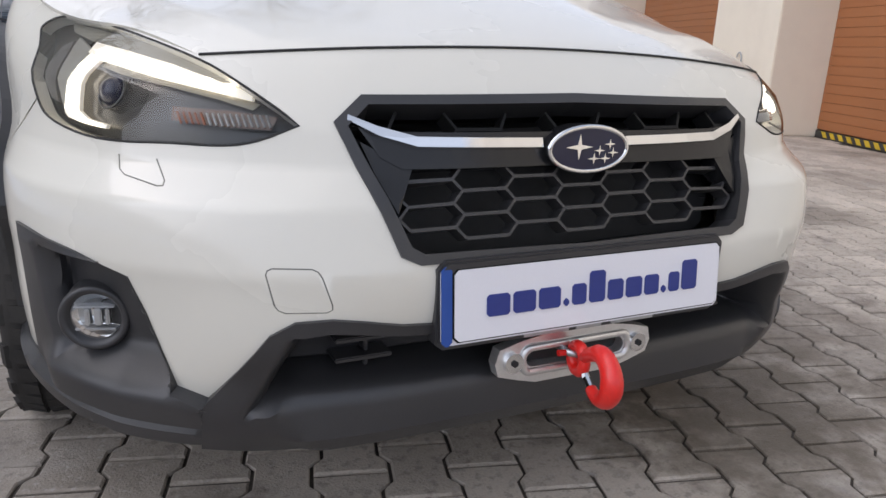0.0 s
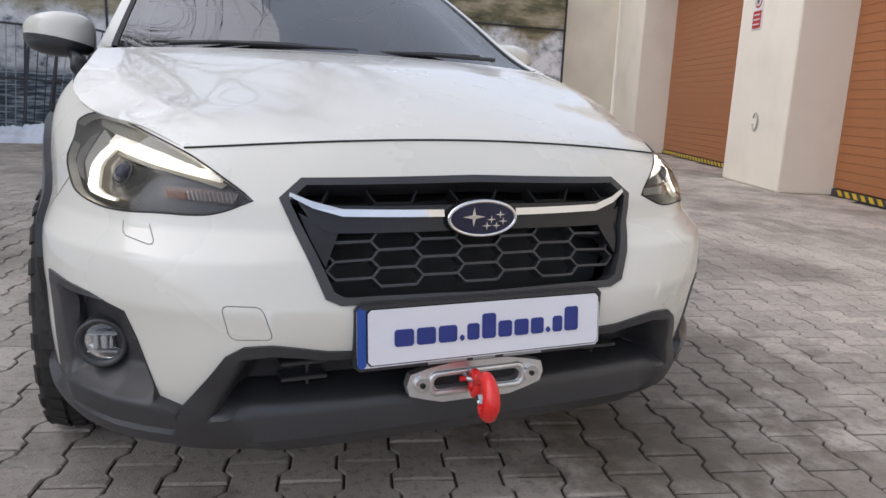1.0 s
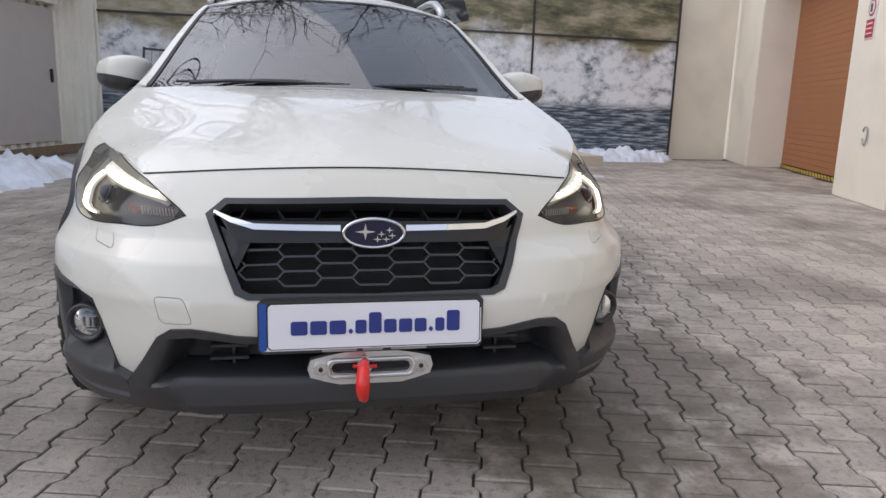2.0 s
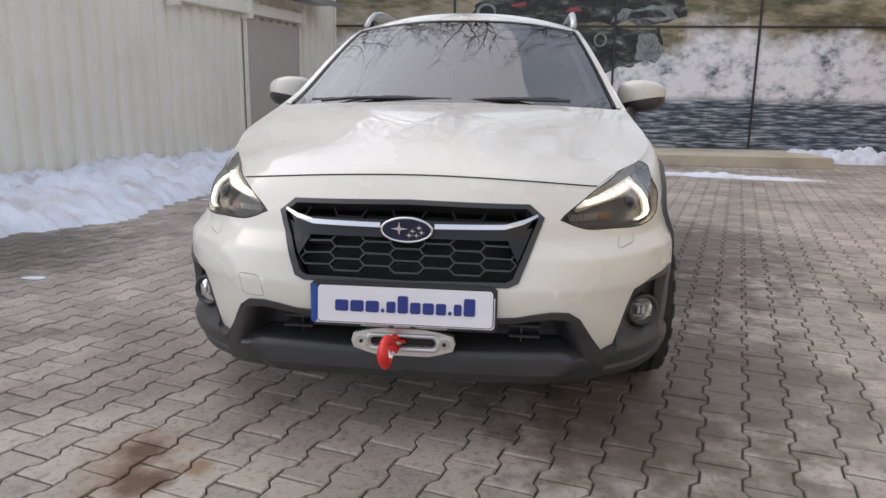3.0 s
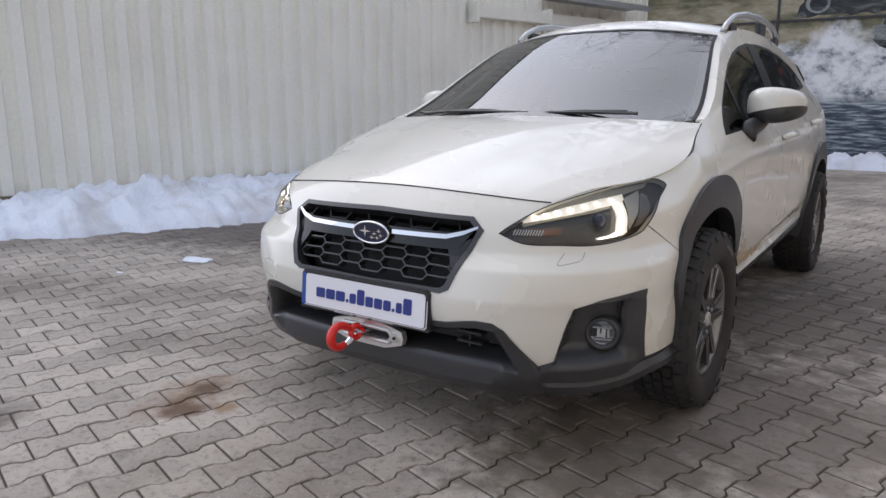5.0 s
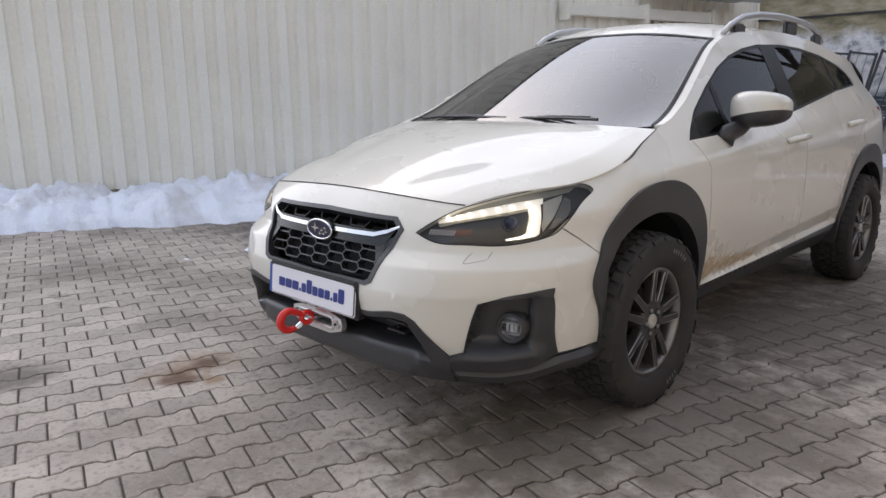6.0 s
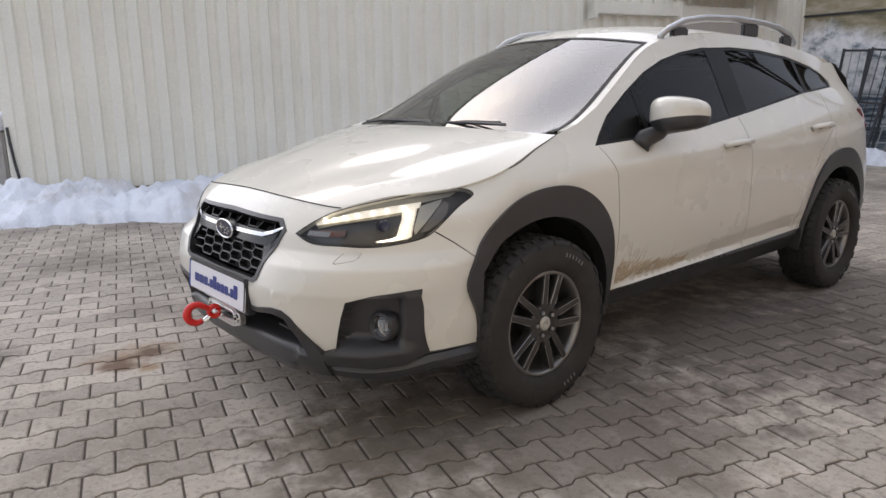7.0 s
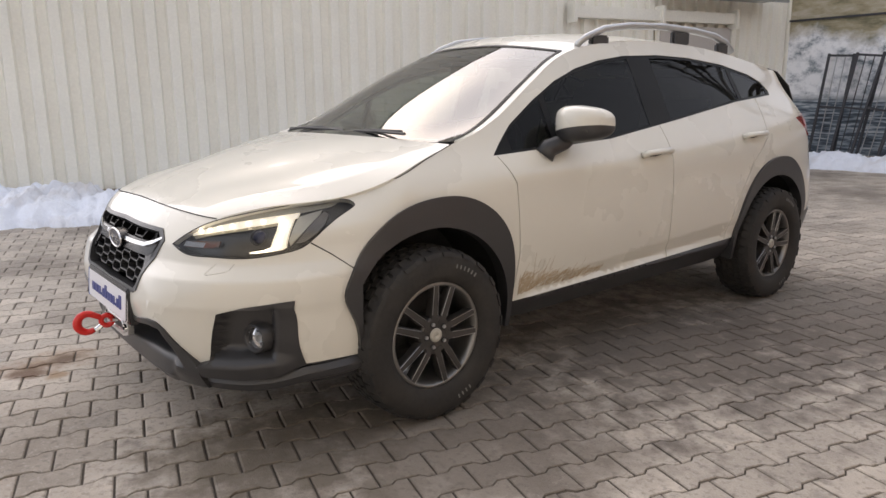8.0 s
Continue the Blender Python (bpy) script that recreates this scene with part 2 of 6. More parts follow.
M_RENDER = material("cream_wall_render", (0.82, 0.75, 0.63), 0.9, var=0.06, scale=1.0, fine=110, bump=0.0012, dirt=(0.5, 0.44, 0.37), dirt_amount=0.3, dirt_scale=0.8)
M_GATE = material("terracotta_brown_gate", (0.36, 0.135, 0.05), 0.45, var=0.08, scale=2)
M_YELLOW = material("hazard_yellow", (0.62, 0.42, 0.03), 0.5, var=0.1)
M_STEEL = material("dark_steel_tube", (0.06, 0.06, 0.065), 0.5, metal=0.5, var=0.2)
M_GALV = material("galvanised_steel", (0.42, 0.43, 0.44), 0.45, metal=0.6, var=0.15)
M_SIGN = material("white_sign_board", (0.75, 0.74, 0.72), 0.4, var=0.03)
M_SIGNRED = material("red_sign_print", (0.5, 0.03, 0.03), 0.4, var=0.05)
M_MUD = material("dried_mud", (0.42, 0.335, 0.235), 0.9, var=0.2)
M_BARK = material("bare_tree_bark", (0.07, 0.055, 0.045), 0.9, var=0.3)


# ---------------------------------------------------------------- mesh helpers
def part(name, bm, mat, parent=None, label="", smooth=False):
    """Links a bmesh as one mesh object under a thing or a part."""
    me = bpy.data.meshes.new(name)
    bm.normal_update()
    bm.to_mesh(me)
    bm.free()
    me.materials.append(mat)
    if smooth:
        me.shade_smooth()
    ob = new(name, me)
    ob.parent = parent
    if label:
        tagged(ob, label)
    return ob


def thing(name, label, category, group="", at=(0, 0, 0), turn=0.0, kind=""):
    ob = new(name)
    ob.empty_display_size = 0.1
    ob.matrix_basis = pose(*at, 0, 0, turn)
    return tagged(ob, label, category, group, kind)


def box(bm, x0, x1, y0, y1, z0, z1, bevel=0.0, m=None):
    made = bmesh.ops.create_cube(bm, size=1.0, matrix=Matrix.Translation(((x0 + x1) / 2, (y0 + y1) / 2, (z0 + z1) / 2)) @ Matrix.Diagonal((x1 - x0, y1 - y0, z1 - z0, 1)))
    vs = made["verts"]
    if bevel:
        es = list({e for v in vs for e in v.link_edges})
        out = bmesh.ops.bevel(bm, geom=es, offset=bevel, segments=2, affect="EDGES")
        vs = list({v for f in out["faces"] for v in f.verts} | {v for v in vs if v.is_valid})
    if m is not None:
        bmesh.ops.transform(bm, matrix=m, verts=vs)
    return bm


def tube(bm, pts, radius, sides=8, closed=False, radii=None, flat=1.0):
    """A swept tube along points; flat squashes it along its second axis."""
    pts = [Vector(p) for p in pts]
    rings, n = [], len(pts)
    side = None
    for i, p in enumerate(pts):
        a = pts[(i - 1) % n] if closed or i else p
        b = pts[(i + 1) % n] if closed or i < n - 1 else p
        d = (b - a).normalized()
        if side is None:
            side = d.orthogonal().normalized()
        side = (side - d * side.dot(d)).normalized()
        up = d.cross(side)
        r = radii[i] if radii else radius
        rings.append([bm.verts.new(p + (side * math.cos(k * math.tau / sides) + up * flat * math.sin(k * math.tau / sides)) * r) for k in range(sides)])
    for i in range(n if closed else n - 1):
        a, b = rings[i], rings[(i + 1) % n]
        for k in range(sides):
            bm.faces.new((a[k], a[(k + 1) % sides], b[(k + 1) % sides], b[k]))
    if not closed:
        bm.faces.new(rings[0][::-1])
        bm.faces.new(rings[-1])
    return bm


def prism(bm, outline, depth, m=None, bevel=0.0):
    """An outline in the xz plane, with its front at y 0 and its back at depth."""
    front = [bm.verts.new((x, 0, z)) for x, z in outline]
    back = [bm.verts.new((x, depth, z)) for x, z in outline]
    n = len(outline)
    f = bm.faces.new(front)
    faces = [f, bm.faces.new(back[::-1])]
    for i in range(n):
        faces.append(bm.faces.new((front[i], back[i], back[(i + 1) % n], front[(i + 1) % n])))
    bmesh.ops.recalc_face_normals(bm, faces=faces)
    if bevel:
        es = [e for v in front for e in v.link_edges if e.other_vert(v) in front]
        bmesh.ops.bevel(bm, geom=list(set(es)), offset=bevel, segments=2, affect="EDGES")
    if m is not None:
        bmesh.ops.transform(bm, matrix=m, verts=[v for v in front + back if v.is_valid] if not bevel else bm.verts)
    return bm


def lathe(bm, profile, steps=48, closed=False):
    """Turns (radius, x) points round the x axis."""
    rings = [[bm.verts.new((x, r * math.cos(k * math.tau / steps), r * math.sin(k * math.tau / steps))) for k in range(steps)] for r, x in profile]
    for i in range(len(rings) if closed else len(rings) - 1):
        a, b = rings[i], rings[(i + 1) % len(rings)]
        for k in range(steps):
            bm.faces.new((a[k], b[k], b[(k + 1) % steps], a[(k + 1) % steps]))
    return bm


def ellipse(cx, cz, rx, rz, n=40):
    return [(cx + rx * math.cos(k * math.tau / n), cz + rz * math.sin(k * math.tau / n)) for k in range(n)]


# ---------------------------------------------------------------- the yard
bm = bmesh.new()
box(bm, -400, 400, -400, 400, -0.5, -0.0085)
ground = tagged(part("ground", bm, M_JOINT), "dark sand bed under the paving, reaching the horizon", "ground", kind="structure")

# container hall, a straight wall that runs from its near corner to the back fence
HALL_A = math.atan(0.25)
HALL_U, HALL_N = Vector((math.sin(HALL_A), math.cos(HALL_A), 0)), Vector((math.cos(HALL_A), -math.sin(HALL_A), 0))
HALL_O = Vector((-6.84, 0.35, 0))
HALL_M = Matrix((( HALL_U.x, HALL_N.x, 0, HALL_O.x), (HALL_U.y, HALL_N.y, 0, HALL_O.y), (0, 0, 1, 0), (0, 0, 0, 1)))  # x along the wall, y out of it
HALL_L, HALL_TOP = 13.0, 6.2


def corrugated(bm, x0, x1, z0, z1, pitch=0.26, deep=0.062, y=0.0):
    prof, x = [], x0
    while x < x1:
        for dx, d in ((0.0, 0.0), (0.42, 0.0), (0.52, deep), (0.9, deep), (1.0, 0.0)):
            if x + dx * pitch <= x1 + 1e-6:
                prof.append((x + dx * pitch, y - d))
        x += pitch
    lo = [bm.verts.new((a, b, z0)) for a, b in prof]
    hi = [bm.verts.new((a, b, z1)) for a, b in prof]
    for i in range(len(prof) - 1):
        if (Vector(prof[i]) - Vector(prof[i + 1])).length > 1e-6:
            bm.faces.new((lo[i], hi[i], hi[i + 1], lo[i + 1]))
    return bm


hall = thing("wall_hall", "long cream corrugated steel hall wall on a rusty base rail", "wall", kind="structure")
hall.matrix_basis = HALL_M
bm = corrugated(bmesh.new(), 0.12, HALL_L, 0.17, HALL_TOP)
bmesh.ops.remove_doubles(bm, verts=bm.verts, dist=1e-5)
part("corrugated_sheet", bm, M_SHEET, hall)
bm = bmesh.new()
box(bm, 0, HALL_L, -2.5, -0.06, 0.0, HALL_TOP)
part("wall_core", bm, M_SHEET, hall)
bm = box(bmesh.new(), 0.0, 0.12, -2.5, 0.02, 0.0, HALL_TOP, 0.01)
part("corner_post", bm, M_SHEET, hall)
bm = box(bmesh.new(), 0.0, HALL_L, -0.06, 0.015, 0.03, 0.165, 0.006)
part("base_rail", bm, M_RUST, hall, "rusty steel base rail")
bm = box(bmesh.new(), HALL_L, HALL_L + 0.14, -2.5, 0.03, 0.0, HALL_TOP, 0.01)
part("corner_post", bm, M_SHEET, hall)
roof = part("hall_roof", box(bmesh.new(), -0.05, HALL_L + 0.2, -2.6, 0.05, HALL_TOP, HALL_TOP + 0.06), M_GALV, hall)

# ledge and door on the hall
ledge = thing("wall_ledge", "cream steel box ledge fixed along the hall wall", "ledge")
ledge.matrix_basis = HALL_M
part("ledge_box", box(bmesh.new(), 8.10, 11.62, 0.0, 0.16, 2.44, 2.62, 0.008), M_SHEET, ledge)
for x in (8.10, 9.85, 11.5):
    part("bracket", box(bmesh.new(), x, x + 0.06, 0.0, 0.22, 2.36, 2.68, 0.006), M_SHEET, ledge)
shelf = thing("wall_shelf", "small galvanised canopy shelf above the hall door", "canopy")
shelf.matrix_basis = HALL_M
part("canopy_plate", box(bmesh.new(), 9.85, 12.3, 0.0, 0.6, 2.84, 2.88, 0.006), M_GALV, shelf)
part("canopy_rail", box(bmesh.new(), 9.85, 12.3, 0.56, 0.60, 2.78, 2.838, 0.004), M_GALV, shelf)
door = thing("door_1", "closed grey-beige steel door in the corrugated hall wall", "door", kind="structure")
door.matrix_basis = HALL_M
part("door_leaf", box(bmesh.new(), 9.95, 11.55, 0.004, 0.05, 0.25, 2.38, 0.008), M_SHEETDOOR, door)
part("door_handle", box(bmesh.new(), 11.35, 11.40, 0.05, 0.09, 1.2, 1.42, 0.01), M_STEEL, door, "small dark door handle")
for x in (9.88, 11.56):
    part("door_frame", box(bmesh.new(), x, x + 0.06, 0.003, 0.06, 0.2, 2.43, 0.006), M_SHEET, door)

# concrete block and wall beyond the hall's near corner
blk = part("concrete_block", box(bmesh.new(), -2.3, -0.015, -1.6, -0.03, 0.0, 0.90, 0.03), M_CONCRETE)
blk.matrix_basis = HALL_M
tagged(blk, "weathered brown concrete block capped with snow beside the hall", "block")
bm = bmesh.new()
cap_rows = []
for i in range(47):
    cap_rows.append([])
    for j in range(33):
        x, y = -2.3 + 2.27 * i / 46, -1.6 + 1.55 * j / 32
        edge = min(1.0, i / 2, (46 - i) / 1.5, j / 2, (32 - j) / 1.5)
        cap_rows[-1].append(bm.verts.new((x, y, 0.895 + edge ** 0.5 * (0.19 + 0.02 * noise.noise((x * 2, y * 2, 3)) + 0.008 * noise.noise((x * 11, y * 11, 5))))))
for p, q in zip(cap_rows, cap_rows[1:]):
    for j in range(32):
        bm.faces.new((p[j], q[j], q[j + 1], p[j + 1]))
heap = part("snow_heap", bm, M_SNOW, None, "", True)
heap.matrix_basis = HALL_M
tagged(heap, "thick white snow lying on the concrete block", "snow")
tagged(part("wall_north", box(bmesh.new(), -16, -9.0, 0.9, 1.3, 0.0, 3.5), M_RENDER), "plain brownish rendered wall behind the hall corner", "wall", kind="structure")
cable = tagged(part("wall_cable", tube(bmesh.new(), [tuple(HALL_M @ Vector(q)) for q in ((0.03, 0.035, 0.93), (0.04, 0.04, 0.75), (0.065, 0.045, 0.5), (0.10, 0.05, 0.25), (0.16, 0.07, 0.02))], 0.016), M_BLACK), "black cable hanging down the hall's corner", "cable")

# garages: piers, reveals and roller gates
GAR_U, GAR_N = Vector((0.375, 0.927, 0)).normalized(), Vector((-0.927, 0.375, 0)).normalized()
GAR_O = Vector((6.46, 5.18, 0))
GAR_M = Matrix(((GAR_U.x, -GAR_N.x, 0, GAR_O.x), (GAR_U.y, -GAR_N.y, 0, GAR_O.y), (0, 0, 1, 0), (0, 0, 0, 1)))  # x along, y into the building
garage = thing("wall_garages", "cream rendered garage row with deep door reveals", "wall", kind="structure")
garage.matrix_basis = GAR_M
GAR_TOP, LINTEL, DEEP = 4.3, 3.7, 0.66
for x0, x1 in ((-11.5, -3.3), (0.0, 1.74), (6.75, 9.2)):
    part("pier", box(bmesh.new(), x0, x1, 0.0, DEEP + 0.3, 0.0, GAR_TOP, 0.012), M_RENDER, garage)
part("lintel", box(bmesh.new(), -11.5, 9.2, 0.003, DEEP + 0.3, LINTEL, GAR_TOP + 0.02), M_RENDER, garage)
part("building_mass", box(bmesh.new(), -11.5, 9.2, DEEP + 0.32, 8.0, 0.0, GAR_TOP + 0.3), M_RENDER, garage)
for k, (x0, x1) in enumerate(((-3.3, 0.0), (1.74, 6.75))):
    gate = thing("garage_door", "closed terracotta brown sectional garage door with hazard tape", "garage door", "garage doors", kind="structure")
    gate.name = "door_%d" % (k + 2)
    gate.matrix_basis = GAR_M
    z, h = 0.1, 0.105
    while z < LINTEL:
        bm = box(bmesh.new(), x0, x1, DEEP + 0.01, DEEP + 0.05, z, z + h - 0.003, 0.002)
        part("slat", bm, M_GATE, gate)
        z += h
    part("gate_backing", box(bmesh.new(), x0, x1, DEEP + 0.05, DEEP + 0.09, 0.0, LINTEL), M_GATE, gate)
    part("rubber_seal", box(bmesh.new(), x0, x1, DEEP - 0.0, DEEP + 0.045, 0.0, 0.085), M_BLACK, gate)
    x = x0
    while x < x1 - 0.1:
        bm = prism(bmesh.new(), [(x, 0.015), (x + 0.08, 0.015), (x + 0.14, 0.08), (x + 0.06, 0.08)], 0.004, Matrix.Translation((0, DEEP - 0.005, 0)))
        part("hazard_stripe", bm, M_YELLOW, gate)
        x += 0.16
sign = thing("wall_sign", "white notice plate with a red lower panel on the garage pier", "sign")
sign.matrix_basis = GAR_M
part("sign_board", box(bmesh.new(), 1.05, 1.33, -0.012, -0.001, 2.02, 2.55, 0.003), M_SIGN, sign)
bm = bmesh.new()
bmesh.ops.create_cone(bm, cap_ends=True, segments=32, radius1=0.105, radius2=0.105, depth=0.004, matrix=Matrix.Translation((1.19, -0.014, 2.40)) @ Matrix.Rotation(radians(90), 4, "X"))
part("sign_ring", bm, M_SIGNRED, sign)
bm = bmesh.new()
bmesh.ops.create_cone(bm, cap_ends=True, segments=32, radius1=0.08, radius2=0.08, depth=0.004, matrix=Matrix.Translation((1.19, -0.018, 2.40)) @ Matrix.Rotation(radians(90), 4, "X"))
part("sign_disc", bm, M_SIGN, sign)
part("sign_symbol", box(bmesh.new(), 1.16, 1.22, -0.024, -0.0205, 2.35, 2.45, 0.003), M_BLACK, sign)
part("sign_panel", box(bmesh.new(), 1.07, 1.31, -0.017, -0.0125, 2.04, 2.26, 0.002), M_SIGNRED, sign)
for z in (2.09, 2.15, 2.21):
    part("print_bar", box(bmesh.new(), 1.10, 1.28, -0.0205, -0.0175, z - 0.009, z + 0.009), M_SIGN, sign)
hook = thing("wall_ring", "small grey wire ring fixed to the garage pier", "ring")
hook.matrix_basis = GAR_M
part("ring", tube(bmesh.new(), [(0.84 + 0.07 * math.cos(a), -0.02, 0.83 + 0.11 * math.sin(a)) for a in np.linspace(0.5, math.tau - 0.3, 20)], 0.01), M_GALV, hook)

# back fence: printed panels on a steel frame
FENCE_Y = 13.0
M_MURAL = bpy.data.materials.new("printed_river_mural")
M_MURAL.use_nodes = True
mn, ml = M_MURAL.node_tree.nodes, M_MURAL.node_tree.links
tc = mn.new("ShaderNodeTexCoord")
sep = mn.new("ShaderNodeSeparateXYZ")
ml.new(tc.outputs["Object"], sep.inputs[0])


def mural_noise(scale, sx, sz, detail=6.0, rough=0.6):
    mp = mn.new("ShaderNodeMapping")
    mp.inputs["Scale"].default_value = (sx, 1, sz)
    ml.new(tc.outputs["Object"], mp.inputs[0])
    t = mn.new("ShaderNodeTexNoise")
    t.inputs["Scale"].default_value, t.inputs["Detail"].default_value, t.inputs["Roughness"].default_value = scale, detail, rough
    ml.new(mp.outputs[0], t.inputs["Vector"])
    return t.outputs["Fac"]


def mural_ramp(src, stops):
    r = mn.new("ShaderNodeValToRGB")
    while len(r.color_ramp.elements) < len(stops):
        r.color_ramp.elements.new(0.5)
    for e, (p, c) in zip(r.color_ramp.elements, stops):
        e.position, e.color = p, (*c, 1)
    ml.new(src, r.inputs[0])
    return r.outputs["Color"]


def mural_math(op, a, b):
    q = mn.new("ShaderNodeMath")
    q.operation = op
    for i, v in enumerate((a, b)):
        if isinstance(v, (int, float)):
            q.inputs[i].default_value = v
        else:
            ml.new(v, q.inputs[i])
    return q.outputs[0]


def mural_mix(f, a, b):
    q = mn.new("ShaderNodeMix")
    q.data_type = "RGBA"
    ml.new(f, q.inputs["Factor"])
    ml.new(a, q.inputs["A"])
    ml.new(b, q.inputs["B"])
    return q.outputs["Result"]


water = mural_ramp(mural_noise(2.6, 1.0, 9.0), [(0.3, (0.014, 0.02, 0.028)), (0.47, (0.07, 0.10, 0.13)), (0.56, (0.26, 0.31, 0.35)), (0.68, (0.6, 0.63, 0.65))])
foam = mural_ramp(mural_noise(3.2, 1.0, 1.3, 9.0, 0.7), [(0.31, (0.05, 0.07, 0.085)), (0.38, (0.30, 0.34, 0.37)), (0.45, (0.66, 0.68, 0.70)), (0.55, (0.90, 0.91, 0.92))])
wood = mural_ramp(mural_noise(1.5, 0.8, 2.6, 7.0, 0.65), [(0.3, (0.04, 0.045, 0.022)), (0.45, (0.17, 0.16, 0.09)), (0.56, (0.36, 0.31, 0.20)), (0.7, (0.52, 0.47, 0.38))])
wob = mural_math("MULTIPLY", mural_math("SUBTRACT", mural_noise(0.9, 1, 1, 5.0), 0.5), 2.2)
hz = mural_math("ADD", sep.outputs["Z"], wob)
f1 = mn.new("ShaderNodeMapRange")
f1.inputs["From Min"].default_value, f1.inputs["From Max"].default_value = 1.08, 1.24
ml.new(mural_math("ADD", sep.outputs["Z"], mural_math("MULTIPLY", wob, 0.08)), f1.inputs["Value"])
f2 = mn.new("ShaderNodeMapRange")
f2.inputs["From Min"].default_value, f2.inputs["From Max"].default_value = 2.1, 2.45
ml.new(hz, f2.inputs["Value"])
both = mural_mix(f2.outputs[0], mural_mix(f1.outputs[0], water, foam), wood)
ml.new(both, mn["Principled BSDF"].inputs["Base Color"])
mn["Principled BSDF"].inputs["Roughness"].default_value = 0.45

fence = thing("wall_back", "tall back fence clad in a printed mural of a river with white spray", "fence", kind="structure")
for x0, x1 in ((-4.2, -1.2), (-1.18, 2.0), (2.02, 4.75), (4.77, 8.05)):
    part("mural_panel", box(bmesh.new(), x0, x1, FENCE_Y, FENCE_Y + 0.03, 0.16, 4.4, 0.004), M_MURAL, fence)
part("fence_rail", box(bmesh.new(), -4.2, 8.05, FENCE_Y - 0.03, FENCE_Y - 0.002, 2.53, 2.565), M_STEEL, fence, "thin dark steel rail")
for x in (-1.19, 2.01, 4.76, 8.06):
    part("fence_post", box(bmesh.new(), x - 0.02, x + 0.02, FENCE_Y - 0.028, FENCE_Y - 0.003, 0.1, 4.4), M_STEEL, fence)
# printed off-road vehicle, as plain shapes on the panels
M_PRINT = bpy.data.materials.new("printed_dark_machine")
M_PRINT.use_nodes = True
pn, pl = M_PRINT.node_tree.nodes, M_PRINT.node_tree.links
ptc, pmp, pno, pra = pn.new("ShaderNodeTexCoord"), pn.new("ShaderNodeMapping"), pn.new("ShaderNodeTexNoise"), pn.new("ShaderNodeValToRGB")
pmp.inputs["Scale"].default_value, pmp.inputs["Rotation"].default_value = (1.0, 1.0, 2.6), (0, 0.25, 0)
pno.inputs["Scale"].default_value, pno.inputs["Detail"].default_value, pno.inputs["Roughness"].default_value, pno.inputs["Distortion"].default_value = 2.4, 8.0, 0.62, 0.6
pl.new(ptc.outputs["Object"], pmp.inputs[0])
pl.new(pmp.outputs[0], pno.inputs["Vector"])
pl.new(pno.outputs["Fac"], pra.inputs[0])
while len(pra.color_ramp.elements) < 5:
    pra.color_ramp.elements.new(0.5)
for e, (p, c) in zip(pra.color_ramp.elements, ((0.36, (0.006, 0.007, 0.008)), (0.50, (0.028, 0.030, 0.030)), (0.56, (0.075, 0.085, 0.075)), (0.63, (0.16, 0.17, 0.16)), (0.72, (0.36, 0.37, 0.36)))):
    e.position, e.color = p, (*c, 1)
pl.new(pra.outputs[0], pn["Principled BSDF"].inputs["Base Color"])
pn["Principled BSDF"].inputs["Roughness"].default_value = 0.45
M_PRINT_PALE = material("printed_pale_grey", (0.22, 0.24, 0.24), 0.45, var=0.7, scale=5, fine=22)
M_PRINT_RED = material("printed_dull_red", (0.30, 0.06, 0.06), 0.45, var=0.3, fine=60)


def printed(outline, mat, k, ragged=0.05):
    out = []
    for p in dense(outline, 0.07):
        q = noise.noise((p[0] * 3.1, p[1] * 3.1, k * 1.7)) + 0.5 * noise.noise((p[0] * 9, p[1] * 9, k))
        out.append((p[0] + ragged * q, p[1] + ragged * 0.7 * noise.noise((p[1] * 4, p[0] * 4, k))))
    return part("printed_shape", prism(bmesh.new(), out, 0.002, Matrix.Translation((0, FENCE_Y - 0.003 - 0.0025 * k, 0))), mat, fence)


def dense(poly, step):
    out = []
    for p, q in zip(poly, poly[1:] + poly[:1]):
        n = max(1, int(math.dist(p, q) / step))
        out += [(p[0] + (q[0] - p[0]) * i / n, p[1] + (q[1] - p[1]) * i / n) for i in range(n)]
    return out


printed([(-0.9, 2.62), (-0.75, 3.0), (0.1, 3.5), (2.4, 3.6), (3.25, 3.2), (3.3, 2.75), (2.95, 2.60)], M_PRINT, 0, 0.12)
printed([(0.45, 2.5), (2.85, 2.5), (3.0, 2.25), (2.45, 1.80), (1.7, 1.62), (1.0, 1.78), (0.4, 2.15)], M_PRINT, 0, 0.14)
printed([(0.38, 2.16), (0.84, 2.13), (0.82, 2.38), (0.36, 2.41)], M_PRINT_PALE, 1, 0.01)
printed([(2.42, 1.92), (2.85, 1.86), (3.0, 2.12), (2.8, 2.40), (2.5, 2.42)], M_PRINT_PALE, 1, 0.06)
printed(ellipse(1.73, 2.29, 0.13, 0.14, 20), M_PRINT_PALE, 1, 0.01)
printed(ellipse(1.73, 2.29, 0.09, 0.10, 20), M_PRINT, 2, 0.01)
printed(ellipse(-0.55, 2.82, 0.20, 0.17, 24), M_PRINT_PALE, 1, 0.02)
printed(ellipse(-0.55, 2.82, 0.14, 0.12, 24), M_PRINT, 2, 0.02)
printed([(-0.05, 2.90), (0.28, 2.96), (0.24, 3.02), (-0.02, 2.97)], M_PRINT_RED, 1, 0.05)
printed([(1.02, 2.80), (1.36, 2.86), (1.30, 2.94), (1.08, 2.90)], M_PRINT_RED, 1, 0.06)
printed([(1.9, 2.62), (3.2, 2.70), (3.1, 2.95), (2.1, 2.9)], M_PRINT_PALE, 1, 0.1)
